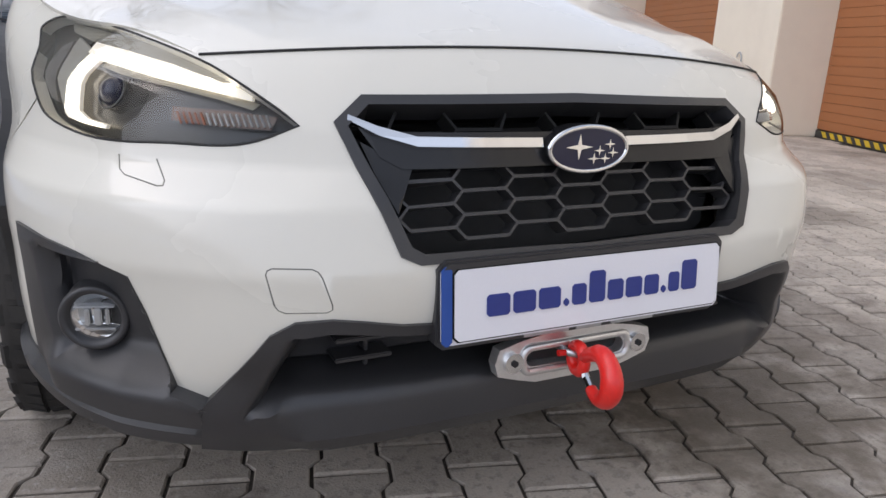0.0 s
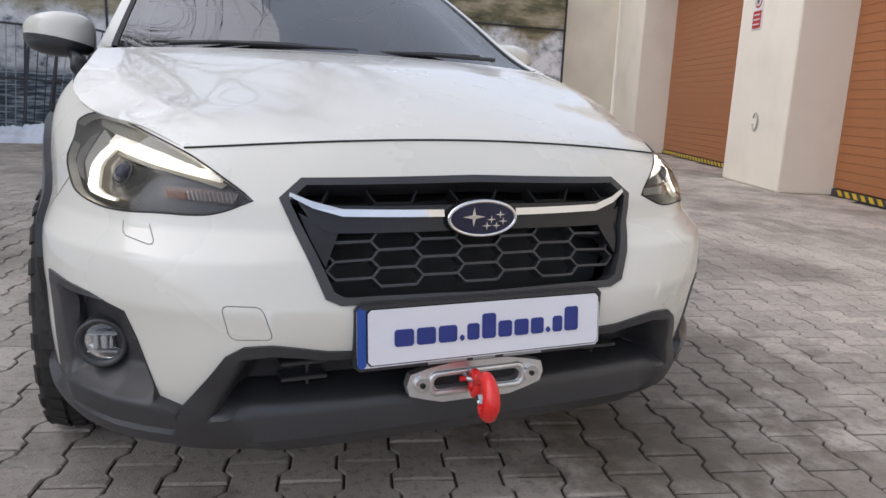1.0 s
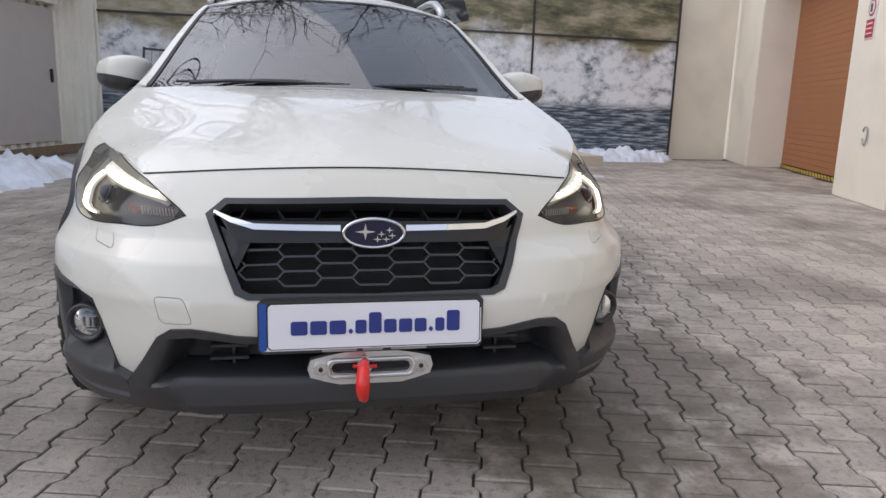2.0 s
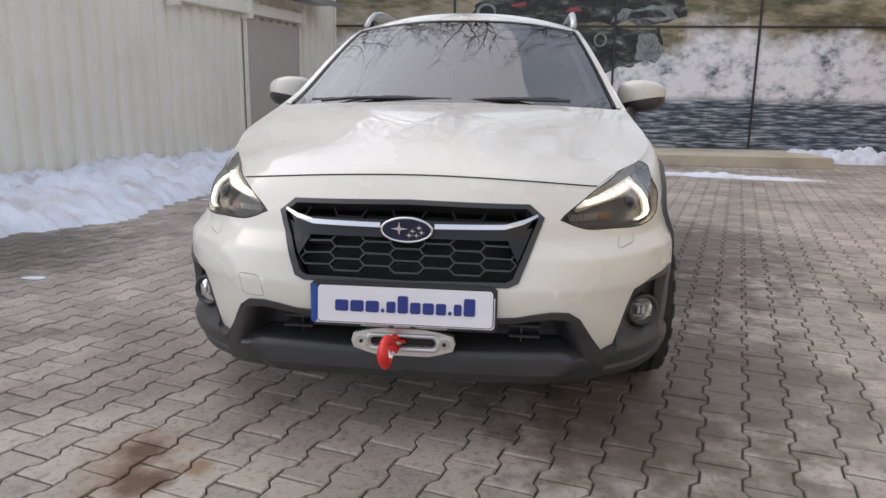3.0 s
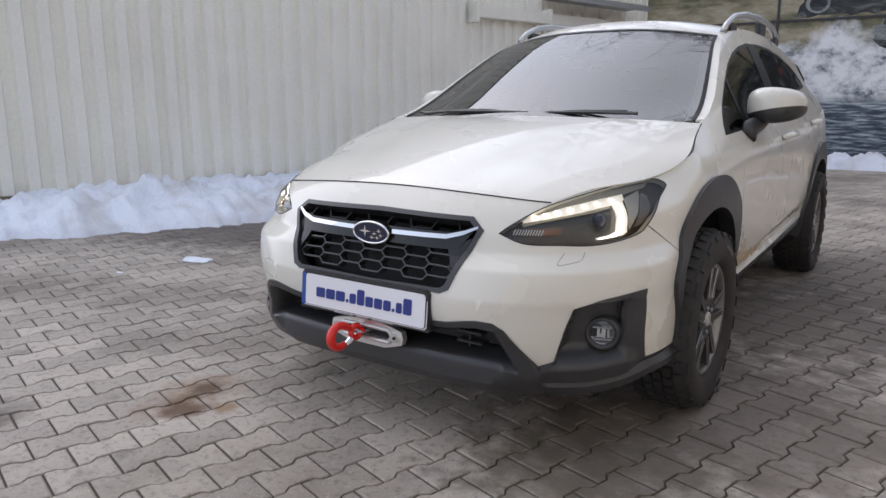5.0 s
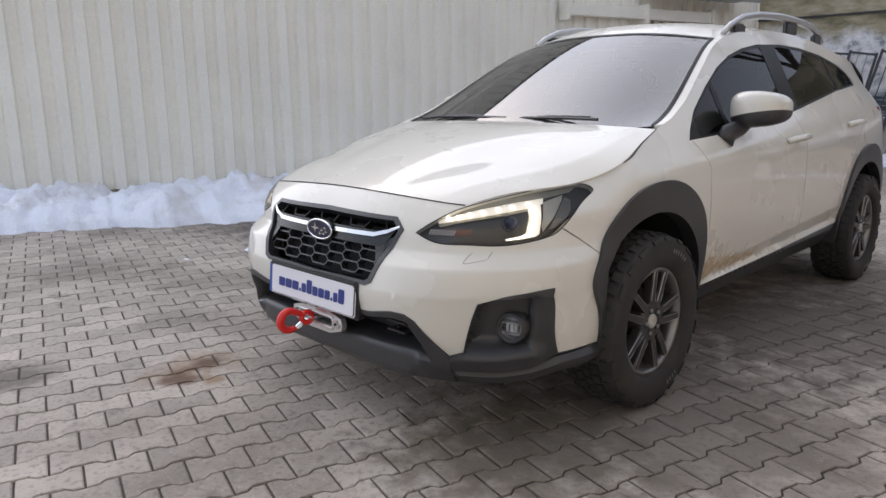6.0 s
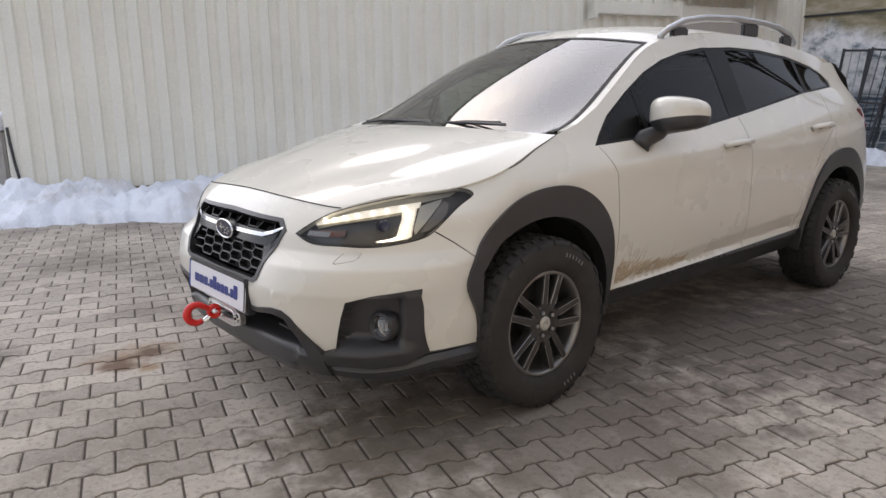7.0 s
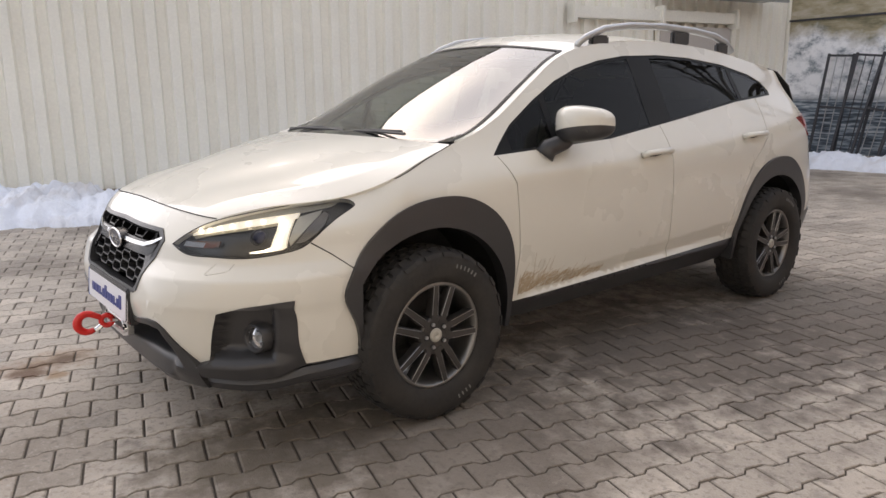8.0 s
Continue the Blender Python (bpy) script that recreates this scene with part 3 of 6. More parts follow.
printed([(2.2, 2.68), (3.0, 2.74), (2.9, 2.86), (2.3, 2.83)], M_PRINT, 2, 0.06)
slab = tagged(part("concrete_slab", box(bmesh.new(), 1.85, 5.6, 10.95, 12.97, -0.01, 0.19, 0.015), M_SLAB), "low pale concrete slab at the foot of the mural fence", "slab")
tagged(part("dark_backdrop", box(bmesh.new(), 8.1, 9.6, 13.2, 13.4, 0.0, 5.0), M_RENDER), "plain wall closing the yard behind the garage pier", "wall", kind="structure").name = "wall_corner"

# leaning steel fence frames against the mural
for k, (x, lean) in enumerate(((-2.95, 3), (-2.55, 6), (-2.2, 9), (-1.75, 11))):
    fr = thing("fence_frame", "dark steel fence frame leaning against the mural wall", "fence frame", "stacked fence frames")
    fr.matrix_basis = pose(x, FENCE_Y - 0.38 - 0.08 * k, 0.0, 0, lean, 0) @ pose(0, 0, 0, -8, 0, 0)
    for dx in (0.0, 0.42):
        part("post", box(bmesh.new(), dx - 0.02, dx + 0.02, -0.02, 0.02, 0.0, 1.95, 0.004), M_STEEL, fr)
    for z in (0.05, 1.0, 1.9):
        part("crossbar", box(bmesh.new(), 0.02, 0.40, -0.015, 0.015, z, z + 0.035, 0.003), M_STEEL, fr)
    for dx in (0.14, 0.28):
        part("bar", tube(bmesh.new(), [(dx, 0, 0.085), (dx, 0, 1.9)], 0.009, 6), M_STEEL if k % 2 else M_GALV, fr)


for x, h, lean, w in ((-1.35, 1.65, 14, 0.14), (-1.1, 1.45, 17, 0.10)):
    bd = thing("leaning_board", "weathered grey board leaning against the mural wall", "board", "leaning boards")
    bd.matrix_basis = pose(x, FENCE_Y - 0.45, 0.0, 0, lean, 0) @ pose(0, 0, 0, -9, 0, 0)
    part("board", box(bmesh.new(), 0, w, -0.015, 0.015, 0.0, h, 0.004), M_CONCRETE, bd)


# snow banks: heightfields with crumbled edges
def snow_bank(name, label, path, width, height, seed, step=0.035, spread=None):
    """A bank along points of the plan; each row of the sheet crosses it from its front foot to its back."""
    bm = bmesh.new()
    rows = []
    pts = [Vector(p) for p in path]
    length = sum((b - a).length for a, b in zip(pts, pts[1:]))
    n = int(length / step)
    m = max(10, int(width / step))
    for i in range(n + 1):
        d, k = length * i / n, 0
        while k < len(pts) - 2 and d > (pts[k + 1] - pts[k]).length:
            d -= (pts[k + 1] - pts[k]).length
            k += 1
        u = (pts[k + 1] - pts[k]).normalized()
        p = pts[k] + u * d
        nr = Vector((u.y, -u.x))
        w = (width * float(np.interp(i * step, *spread)) if spread else width) * (1.0 + 0.06 * noise.noise((p.x * 0.9, p.y * 0.9, seed)) + 0.07 * noise.noise((p.x * 3, p.y * 3, seed)) + 0.06 * noise.noise((p.x * 9, p.y * 9, seed)))
        fade = min(1.0, i * step / 0.5, (n - i) * step / 0.5)
        w *= 0.3 + 0.7 * fade
        row = []
        for j in range(m + 1):
            t = j / m
            q = p + nr * (w * (1 - t))
            big = noise.noise((q.x * 0.9, q.y * 0.9, seed + 5)) * 0.42 + noise.noise((q.x * 2.3, q.y * 2.3, seed + 7)) * 0.40
            lump = (0.5 - noise.voronoi((q.x * 3.2, q.y * 3.2, seed))[0][0]) * 0.60 + (0.5 - noise.voronoi((q.x * 7.5, q.y * 7.5, seed + 2))[0][0]) * 0.55
            fine = noise.noise((q.x * 13, q.y * 13, seed + 9)) * 0.22 + noise.noise((q.x * 27, q.y * 27, seed + 1)) * 0.09
            shape = min(1.0, t / 0.16) ** 0.6 * (0.55 + 0.45 * min(1.0, t / 0.5)) * (1.0 - 0.45 * max(0.0, (t - 0.55) / 0.45))
            z = max(height * (0.15 + 0.85 * fade) * shape * (1.0 + big + lump + fine), 0.004)
            out = (noise.noise((q.x * 7, q.y * 7, seed + 13)) * 0.05 + noise.noise((q.x * 19, q.y * 19, seed + 17)) * 0.025) * (1 - t)
            row.append(bm.verts.new((q.x + nr.x * out, q.y + nr.y * out, z if j else -0.03)))
        rows.append(row)
    for a, b in zip(rows, rows[1:]):
        for j in range(len(a) - 1):
            bm.faces.new((a[j], b[j], b[j + 1], a[j + 1]))
    bmesh.ops.recalc_face_normals(bm, faces=bm.faces)
    if bm.faces[0].normal.z < 0:
        bmesh.ops.reverse_faces(bm, faces=bm.faces)
    ob = part(name, bm, M_SNOW, None, "", True)
    return tagged(ob, label, "snow", kind="stuff")


def hall_pt(x, y):
    p = HALL_M @ Vector((x, y, 0))
    return (p.x, p.y)


snow_bank("snow_bank", "long shovelled bank of crusty white snow along the hall wall", [hall_pt(-0.6, 0.02), hall_pt(2.5, 0.02), hall_pt(6, 0.02), hall_pt(9.3, 0.02)], 1.0, 0.27, 3.0, spread=((0, 0.7, 1.7, 2.5, 3.2, 4.2, 4.8, 5.6, 7.5, 10), (1.3, 1.55, 1.72, 2.05, 2.4, 2.55, 2.7, 2.35, 2.1, 1.9)))
snow_bank("snow_bank", "low spread of white snow in front of the concrete block", [hall_pt(-2.4, 0.02), hall_pt(0.3, 0.02)], 2.35, 0.13, 8.0)
snow_bank("snow_bank", "low bank of white snow at the foot of the mural fence", [(4.9, 12.9), (8.0, 12.9)], 0.8, 0.22, 12.0)
snow_bank("snow_bank", "thin strip of white snow before the concrete slab", [(1.85, 9.75), (2.7, 9.5), (4.7, 8.95)], 0.34, 0.05, 15.0)
snow_bank("snow_bank", "low bank of white snow round the leaning fence frames", [(-3.6, 12.5), (-0.6, 12.5), (1.7, 12.7)], 0.8, 0.22, 18.0)
for k, (x, y, r) in enumerate(((-2.90, 1.44, 0.11), (-2.62, 1.89, 0.055), (-3.0, 0.9, 0.025), (-3.3, 4.9, 0.08), (-3.05, 5.3, 0.05))):
    bm = bmesh.new()
    bmesh.ops.create_icosphere(bm, subdivisions=3, radius=r)
    for v in bm.verts:
        f = 1 + 0.6 * noise.noise((v.co.x * 9, v.co.y * 9, k * 3.1))
        v.co = (x + v.co.x * f * 1.3, y + v.co.y * f * 0.7, max(v.co.z * 0.10 * f, 0) + 0.001)
    tagged(part("snow_patch", bm, M_SNOW, None, "", True), "small melting patch of snow on the pavers", "snow", "snow patches")


# bare trees behind the fence
def bare_tree(x, y, height, seed):
    rng = random.Random(seed)
    tree = thing("tree", "tall leafless tree with fine bare branches behind the fence", "tree", "bare trees")
    tree.matrix_basis = pose(x, y, 0)
    trunk, crown = bmesh.new(), bmesh.new()
    tube(trunk, [(0, 0, -0.1), (0.1, 0.05, height * 0.2), (0.0, 0.1, height * 0.4)], 0.3, 10, radii=[0.32, 0.25, 0.18])

    def branch(p, d, length, r, depth):
        pts, q = [p], p
        for _ in range(3):
            d = (d + Vector((rng.uniform(-.25, .25), rng.uniform(-.25, .25), rng.uniform(-.05, .2)))).normalized()
            q = q + d * (length / 3)
            pts.append(q)
        tube(crown, pts, r, 5, radii=[r, r * 0.8, r * 0.6, r * 0.4])
        if depth:
            for _ in range(4):
                k = rng.choice((1, 2, 3))
                e = (d + Vector((rng.uniform(-.9, .9), rng.uniform(-.9, .9), rng.uniform(-.2, .6)))).normalized()
                branch(pts[k], e, length * rng.uniform(.5, .72), r * 0.5, depth - 1)
    for k in range(7):
        a = k * 2.4
        branch(Vector((0, 0.08, height * rng.uniform(.28, .4))), Vector((math.cos(a) * .55, math.sin(a) * .55, 1)).normalized(), height * .30, 0.10, 3)
    part("trunk", trunk, M_BARK, tree)
    part("crown", crown, M_BARK, tree)
    return tree


for x, y, h, seed in ((-6.0, 18.5, 19.0, 3), (-1.6, 17.5, 20.0, 5), (3.4, 18.5, 19.0, 8)):
    bare_tree(x, y, h, seed)


# ---------------------------------------------------------------- the car's skin
SPLINES = {}


def spline_rows(knots, t):
    """Weights of the natural cubic spline through values at the knots, for each t."""
    k, n = np.asarray(knots, float), len(knots)
    h = np.diff(k)
    key = tuple(k)
    if key not in SPLINES:
        A, R = np.eye(n), np.zeros((n, n))
        for i in range(1, n - 1):
            A[i, i - 1:i + 2] = h[i - 1], 2 * (h[i - 1] + h[i]), h[i]
            R[i, i - 1], R[i, i], R[i, i + 1] = 6 / h[i - 1], -6 / h[i - 1] - 6 / h[i], 6 / h[i]
        SPLINES[key] = np.linalg.solve(A, R)
    S = SPLINES[key]
    t = np.clip(np.asarray(t, float), k[0], k[-1])
    j = np.clip(np.searchsorted(k, t) - 1, 0, n - 2)
    a, b = (k[j + 1] - t) / h[j], (t - k[j]) / h[j]
    W, r = np.zeros((len(t), n)), np.arange(len(t))
    W[r, j] += a
    W[r, j + 1] += b
    return W + ((a**3 - a) * h[j]**2 / 6)[:, None] * S[j] + ((b**3 - b) * h[j]**2 / 6)[:, None] * S[j + 1]


def linear_rows(knots, t):
    k = np.asarray(knots, float)
    t = np.clip(np.asarray(t, float), k[0], k[-1])
    j = np.clip(np.searchsorted(k, t) - 1, 0, len(k) - 2)
    b = (t - k[j]) / (k[j + 1] - k[j])
    W, r = np.zeros((len(t), len(k))), np.arange(len(t))
    W[r, j], W[r, j + 1] = 1 - b, b
    return W


LEVEL_Z, LEVEL_XY = [], []
SIDE_Y = (0.95, 1.4, 2.0, 2.8, 3.6, 4.0)


def level(z, nose, sides, tail):
    """One plan outline of half the body: nose points, side widths at SIDE_Y, tail points."""
    LEVEL_Z.append(z)
    LEVEL_XY.append([*nose, *zip(sides, SIDE_Y), *tail])


level(0.20, [(0, .17), (.25, .175), (.48, .19), (.64, .25), (.75, .36), (.81, .48), (.835, .62)], (.81, .815, .815, .815, .81, .78), [(.70, 4.2), (.4, 4.28), (0, 4.30)])
level(0.34, [(0, .06), (.25, .063), (.48, .085), (.64, .175), (.76, .30), (.825, .42), (.855, .60)], (.84, .84, .842, .842, .84, .825), [(.74, 4.25), (.42, 4.36), (0, 4.38)])
level(0.45, [(0, .018), (.25, .02), (.48, .035), (.65, .15), (.77, .285), (.835, .41), (.862, .60)], (.862, .855, .857, .858, .86, .85), [(.76, 4.28), (.43, 4.41), (0, 4.43)])
level(0.55, [(0, .004), (.25, .006), (.48, .022), (.66, .135), (.775, .27), (.838, .40), (.866, .60)], (.874, .868, .868, .87, .875, .865), [(.775, 4.29), (.44, 4.42), (0, 4.44)])
level(0.65, [(0, .036), (.25, .037), (.476, .050), (.650, .140), (.768, .273), (.833, .404), (.865, .61)], (.879, .876, .875, .877, .88, .868), [(.775, 4.28), (.44, 4.41), (0, 4.43)])
level(0.70, [(0, .052), (.25, .055), (.462, .103), (.622, .186), (.738, .310), (.803, .452), (.851, .645)], (.879, .879, .877, .879, .88, .867), [(.773, 4.275), (.44, 4.40), (0, 4.42)])
level(0.75, [(0, .067), (.25, .071), (.458, .118), (.615, .192), (.730, .318), (.792, .466), (.844, .66)], (.878, .880, .879, .88, .88, .866), [(.77, 4.27), (.44, 4.39), (0, 4.41)])
level(0.80, [(0, .098), (.25, .104), (.46, .148), (.617, .222), (.733, .364), (.796, .507), (.845, .688)], (.874, .880, .880, .88, .879, .863), [(.765, 4.26), (.435, 4.38), (0, 4.40)])
level(0.85, [(0, .138), (.25, .145), (.46, .19), (.60, .28), (.70, .44), (.77, .58), (.835, .73)], (.868, .878, .880, .88, .878, .860), [(.76, 4.25), (.43, 4.37), (0, 4.39)])
level(0.95, [(0, .28), (.25, .29), (.45, .34), (.58, .44), (.67, .60), (.745, .73), (.81, .84)], (.830, .862, .872, .876, .872, .85), [(.75, 4.23), (.42, 4.34), (0, 4.36)])
level(1.03, [(0, .5), (.25, .5), (.45, .53), (.57, .6), (.64, .70), (.70, .78), (.745, .87)], (.765, .803, .825, .845, .855, .838), [(.735, 4.2), (.41, 4.31), (0, 4.33)])
level(1.12, [(0, .7), (.2, .7), (.4, .72), (.52, .75), (.60, .79), (.66, .83), (.70, .885)], (.715, .750, .772, .79, .81, .80), [(.71, 4.16), (.40, 4.26), (0, 4.28)])
level(1.25, [(0, .75), (.2, .75), (.38, .76), (.48, .79), (.55, .82), (.60, .85), (.64, .89)], (.65, .685, .71, .725, .72, .70), [(.64, 4.08), (.36, 4.17), (0, 4.19)])
level(1.38, [(0, .78), (.2, .78), (.35, .79), (.44, .81), (.50, .84), (.55, .87), (.58, .905)], (.59, .62, .645, .66, .645, .625), [(.57, 3.98), (.33, 4.06), (0, 4.08)])
level(1.56, [(0, .8), (.18, .8), (.30, .81), (.38, .83), (.43, .855), (.47, .88), (.495, .91)], (.50, .53, .55, .565, .55, .525), [(.48, 3.86), (.28, 3.93), (0, 3.95)])
NET = np.array(LEVEL_XY)
ref = NET[3]
KNOT_A = np.concatenate([[0], np.cumsum(np.hypot(*np.diff(ref, axis=0).T))])
KNOT_Z = np.array(LEVEL_Z)


def skin_xy(a, z):
    a, z = np.atleast_1d(a).astype(float), np.atleast_1d(z).astype(float)
    WA, WZ = spline_rows(KNOT_A, a), spline_rows(KNOT_Z, z)
    # the nose is pressed with crisp folds between the levels, the flanks run smooth
    crisp = (0.8 * np.clip((KNOT_A[7] - a) / (KNOT_A[7] - KNOT_A[5]), 0, 1) * ((z > 0.56) & (z < 0.80)))[:, None]
    WZ = WZ * (1 - crisp) + crisp * linear_rows(KNOT_Z, z)
    x, y = np.einsum("nz,zs,ns->n", WZ, NET[:, :, 0], WA), np.einsum("nz,zs,ns->n", WZ, NET[:, :, 1], WA)
    # a crease rises along the doors; below it the flank is undercut and flares out again at the sill
    zc, zl = 0.455 + 0.050 * (y - 1.45), 0.385 + 0.026 * (y - 1.40)
    u = np.clip((zc - z) / (zc - zl), 0, 1.15)
    along = np.clip((y - 1.42) / 0.12, 0, 1) * np.clip((3.25 - y) / 0.2, 0, 1)
    x = x - along * np.where(u < 0.72, 0.016 * u / 0.72, 0.016 - 0.019 * (u - 0.72) / 0.28)
    return np.stack([np.maximum(x, 0), y, z], 1)


def skin_normal(a, z, e=0.004):
    da = skin_xy(np.clip(a + e, 0, KNOT_A[-1]), z) - skin_xy(np.clip(a - e, 0, KNOT_A[-1]), z)
    dz = skin_xy(a, np.clip(z + e, KNOT_Z[0], KNOT_Z[-1])) - skin_xy(a, np.clip(z - e, KNOT_Z[0], KNOT_Z[-1]))
    n = np.cross(da, dz)
    n /= np.linalg.norm(n, axis=1)[:, None] + 1e-12
    n[np.asarray(a) < 1e-6, 0] = 0
    return n


def solve_a(value, z, axis, lo, hi):
    for _ in range(24):
        mid = (lo + hi) / 2
        if skin_xy(mid, z)[0, axis] < value:
            lo = mid
        else:
            hi = mid
    return (lo + hi) / 2


def fx(x, z):
    """Place on the skin of a point of the nose, given by its x and z."""
    return (0.0 if x <= 0 else solve_a(x, z, 0, 0.0, KNOT_A[6]), z)


def sy(y, z):
    """Place on the skin of a point of the flank, given by its y and z."""
    return (solve_a(y, z, 1, KNOT_A[2], KNOT_A[13]), z)


def dense(poly, step=0.02, closed=True):
    out = []
    for i in range(len(poly) if closed else len(poly) - 1):
        p, q = np.array(poly[i]), np.array(poly[(i + 1) % len(poly)])
        n = max(1, int(np.hypot(*(q - p)) / step))
        out += [tuple(p + (q - p) * k / n) for k in range(n)]
    return out if closed else out + [tuple(poly[-1])]


def curved(poly, f, step=0.03):
    """Densifies a polygon in its own plan and lays it onto the skin."""
    return [f(*p) for p in dense(poly, step)]


def inside(poly, pts):
    P, x, y = np.array(poly), pts[:, 0], pts[:, 1]
    r = np.zeros(len(pts), bool)
    for (x0, y0), (x1, y1) in zip(P, np.roll(P, -1, 0)):
        c = (y0 > y) != (y1 > y)
        r ^= c & (x < (x1 - x0) * (y - y0) / (y1 - y0 + 1e-15) + x0)
    return r


def seam(points, f, w=0.0045):
    """A thin strip along a shut line."""
    d = dense(points, 0.04, False)
    left, right = [], []
    for i, p in enumerate(d):
        a, b = np.array(d[max(i - 1, 0)]), np.array(d[min(i + 1, len(d) - 1)])
        t = (b - a) / np.hypot(*(b - a))
        left.append((p[0] - t[1] * w / 2, p[1] + t[0] * w / 2))
        right.append((p[0] + t[1] * w / 2, p[1] - t[0] * w / 2))
    return [f(*p) for p in left + right[::-1]]


END = KNOT_A[-1]
HUB_F, HUB_R, HUB_Z = 0.955, 3.617, 0.343
ARCH_Z, ARCH_RAD = 0.360, 0.408
# the skin's outline: bottom edge, tail, roof line, screen pillar, hood line, nose seam
HOOD_EDGE = [(0.248, 0.846), (0.42, 0.881), (0.63, 0.898), (0.85, 0.962), (1.0, 1.018), (1.14, 1.066)]
PILLAR = [(1.14, 1.066), (1.28, 1.105), (1.43, 1.170), (1.60, 1.265), (1.74, 1.342), (1.92, 1.430), (2.06, 1.474)]
ROOFLINE = [(2.06, 1.474), (2.3, 1.512), (2.6, 1.532), (2.9, 1.530), (3.2, 1.512), (3.5, 1.478), (3.75, 1.436), (3.92, 1.402)]
nose_seam = [fx(x, 0.875 - 0.029 * (x / 0.567) ** 2) for x in np.linspace(0, 0.567, 24)]
side_line = [sy(*p) for p in dense(HOOD_EDGE[1:], 0.03, False)] + [sy(*p) for p in dense(PILLAR[1:], 0.03, False)] + [sy(*p) for p in dense(ROOFLINE[1:], 0.04, False)]
HULL = nose_seam + side_line + dense([(KNOT_A[13], 1.395), (END, 1.395)], 0.05, False) + dense([(END, 0.33), sy(3.9, 0.33), sy(3.2, 0.305), sy(1.39, 0.285), sy(0.62, 0.255), (0.0, 0.247)], 0.05, False)

GRILLE = [(0, .806), (.36, .799), (.405, .762), (.335, .582), (.305, .568), (0, .562)]
LAMP = [fx(.452, .757), fx(.515, .731), fx(.56, .7255), fx(.62, .727), fx(.68, .722), fx(.73, .724), sy(.44, .742), sy(.478, .765), sy(.575, .832), sy(.662, .870), sy(.670, .880), sy(.660, .892), sy(.635, .8965),
        sy(.58, .8945), sy(.42, .877), fx(.567, .842), fx(.53, .818), fx(.48, .781)]
def cut_corners(poly, rounds=2):
    """Rounds a closed outline by cutting its corners; the first point stays sharp."""
    for _ in range(rounds):
        out = [poly[0]]
        for i in range(len(poly)):
            p, q = poly[i], poly[(i + 1) % len(poly)]
            if i:
                out.append((p[0] * .75 + q[0] * .25, p[1] * .75 + q[1] * .25))
            if (i + 1) % len(poly):
                out.append((p[0] * .25 + q[0] * .75, p[1] * .25 + q[1] * .75))
        poly = out
    return poly


LAMP = cut_corners(LAMP)
LOWER = [(0, .455), (.26, .474), (.33, .481), (.39, .494), (.435, .501), (.485, .498), (.517, .476), (.592, .352), (.632, .367), (.668, .49), (.688, .543), (.752, .566), (.833, .581), (.826, .345)]
ARCH_F = [(.622, .215), (.616, .345), (.606, .45), (.588, .495), (.562, .56), (.600, .655), (.70, .768), (.84, .853), (.98, .878), (1.12, .868), (1.26, .80), (1.35, .69), (1.385, .56), (1.39, .385), (1.385, .215)]
ARCH_R = [(3.18, .215), (3.185, .43), (3.20, .51), (3.25, .64), (3.36, .775), (3.50, .855), (3.64, .878), (3.78, .86), (3.91, .78), (4.0, .66), (4.045, .52), (4.05, .40), (4.05, .215)]


def rounded(poly, n=60):
    """A smooth curve through the points of an arch, its straight feet kept."""
    P = np.array(poly[1:-1])
    d = np.concatenate([[0], np.cumsum(np.hypot(*np.diff(P, axis=0).T))])
    return [poly[0], *map(tuple, spline_rows(d, np.linspace(0, d[-1], n)) @ P), poly[-1]]


ARCH_F, ARCH_R = rounded(ARCH_F), rounded(ARCH_R)


def wheel_hole(hy, fore=0.0):
    """The opening in the arch; its front edge is no further forward than fore."""
    r = ARCH_RAD
    return [(max(hy - r, fore), 0.205)] + [(max(hy + r * math.cos(t), fore), ARCH_Z + r * math.sin(t)) for t in np.linspace(math.pi, 0, 40)] + [(hy + r, 0.205)]


WINDOW = [(1.325, 1.014), (2.08, 1.050), (2.67, 1.122), (3.30, 1.206), (3.765, 1.243), (3.775, 1.275), (3.72, 1.325), (3.60, 1.368), (3.32, 1.422), (3.0, 1.452), (2.70, 1.460), (2.40, 1.448),
          (2.20, 1.422), (2.01, 1.380), (1.83, 1.318), (1.65, 1.232), (1.475, 1.134)]


def window_piece(y0, y1):
    """The part of the window band between two uprights."""
    low, high = WINDOW[:5], WINDOW[5:][::-1]
    lo = [(y, float(np.interp(y, [p[0] for p in low], [p[1] for p in low]))) for y in np.linspace(y0, y1, 12)]
    hx = [WINDOW[0][0]] + [p[0] for p in high]
    hz = [WINDOW[0][1]] + [p[1] for p in high]
    hi = [(y, float(np.interp(y, hx, hz))) for y in np.linspace(y1, y0, 12)]
    mid = [((lo[i][0]), lo[i][1] + 0.012) for i in range(12)]
    top = [((hi[i][0]), hi[i][1] - 0.014) for i in range(12)]
    return [p for p in mid + top]


def curved_sy(poly):
    return curved(poly, sy, 0.05)


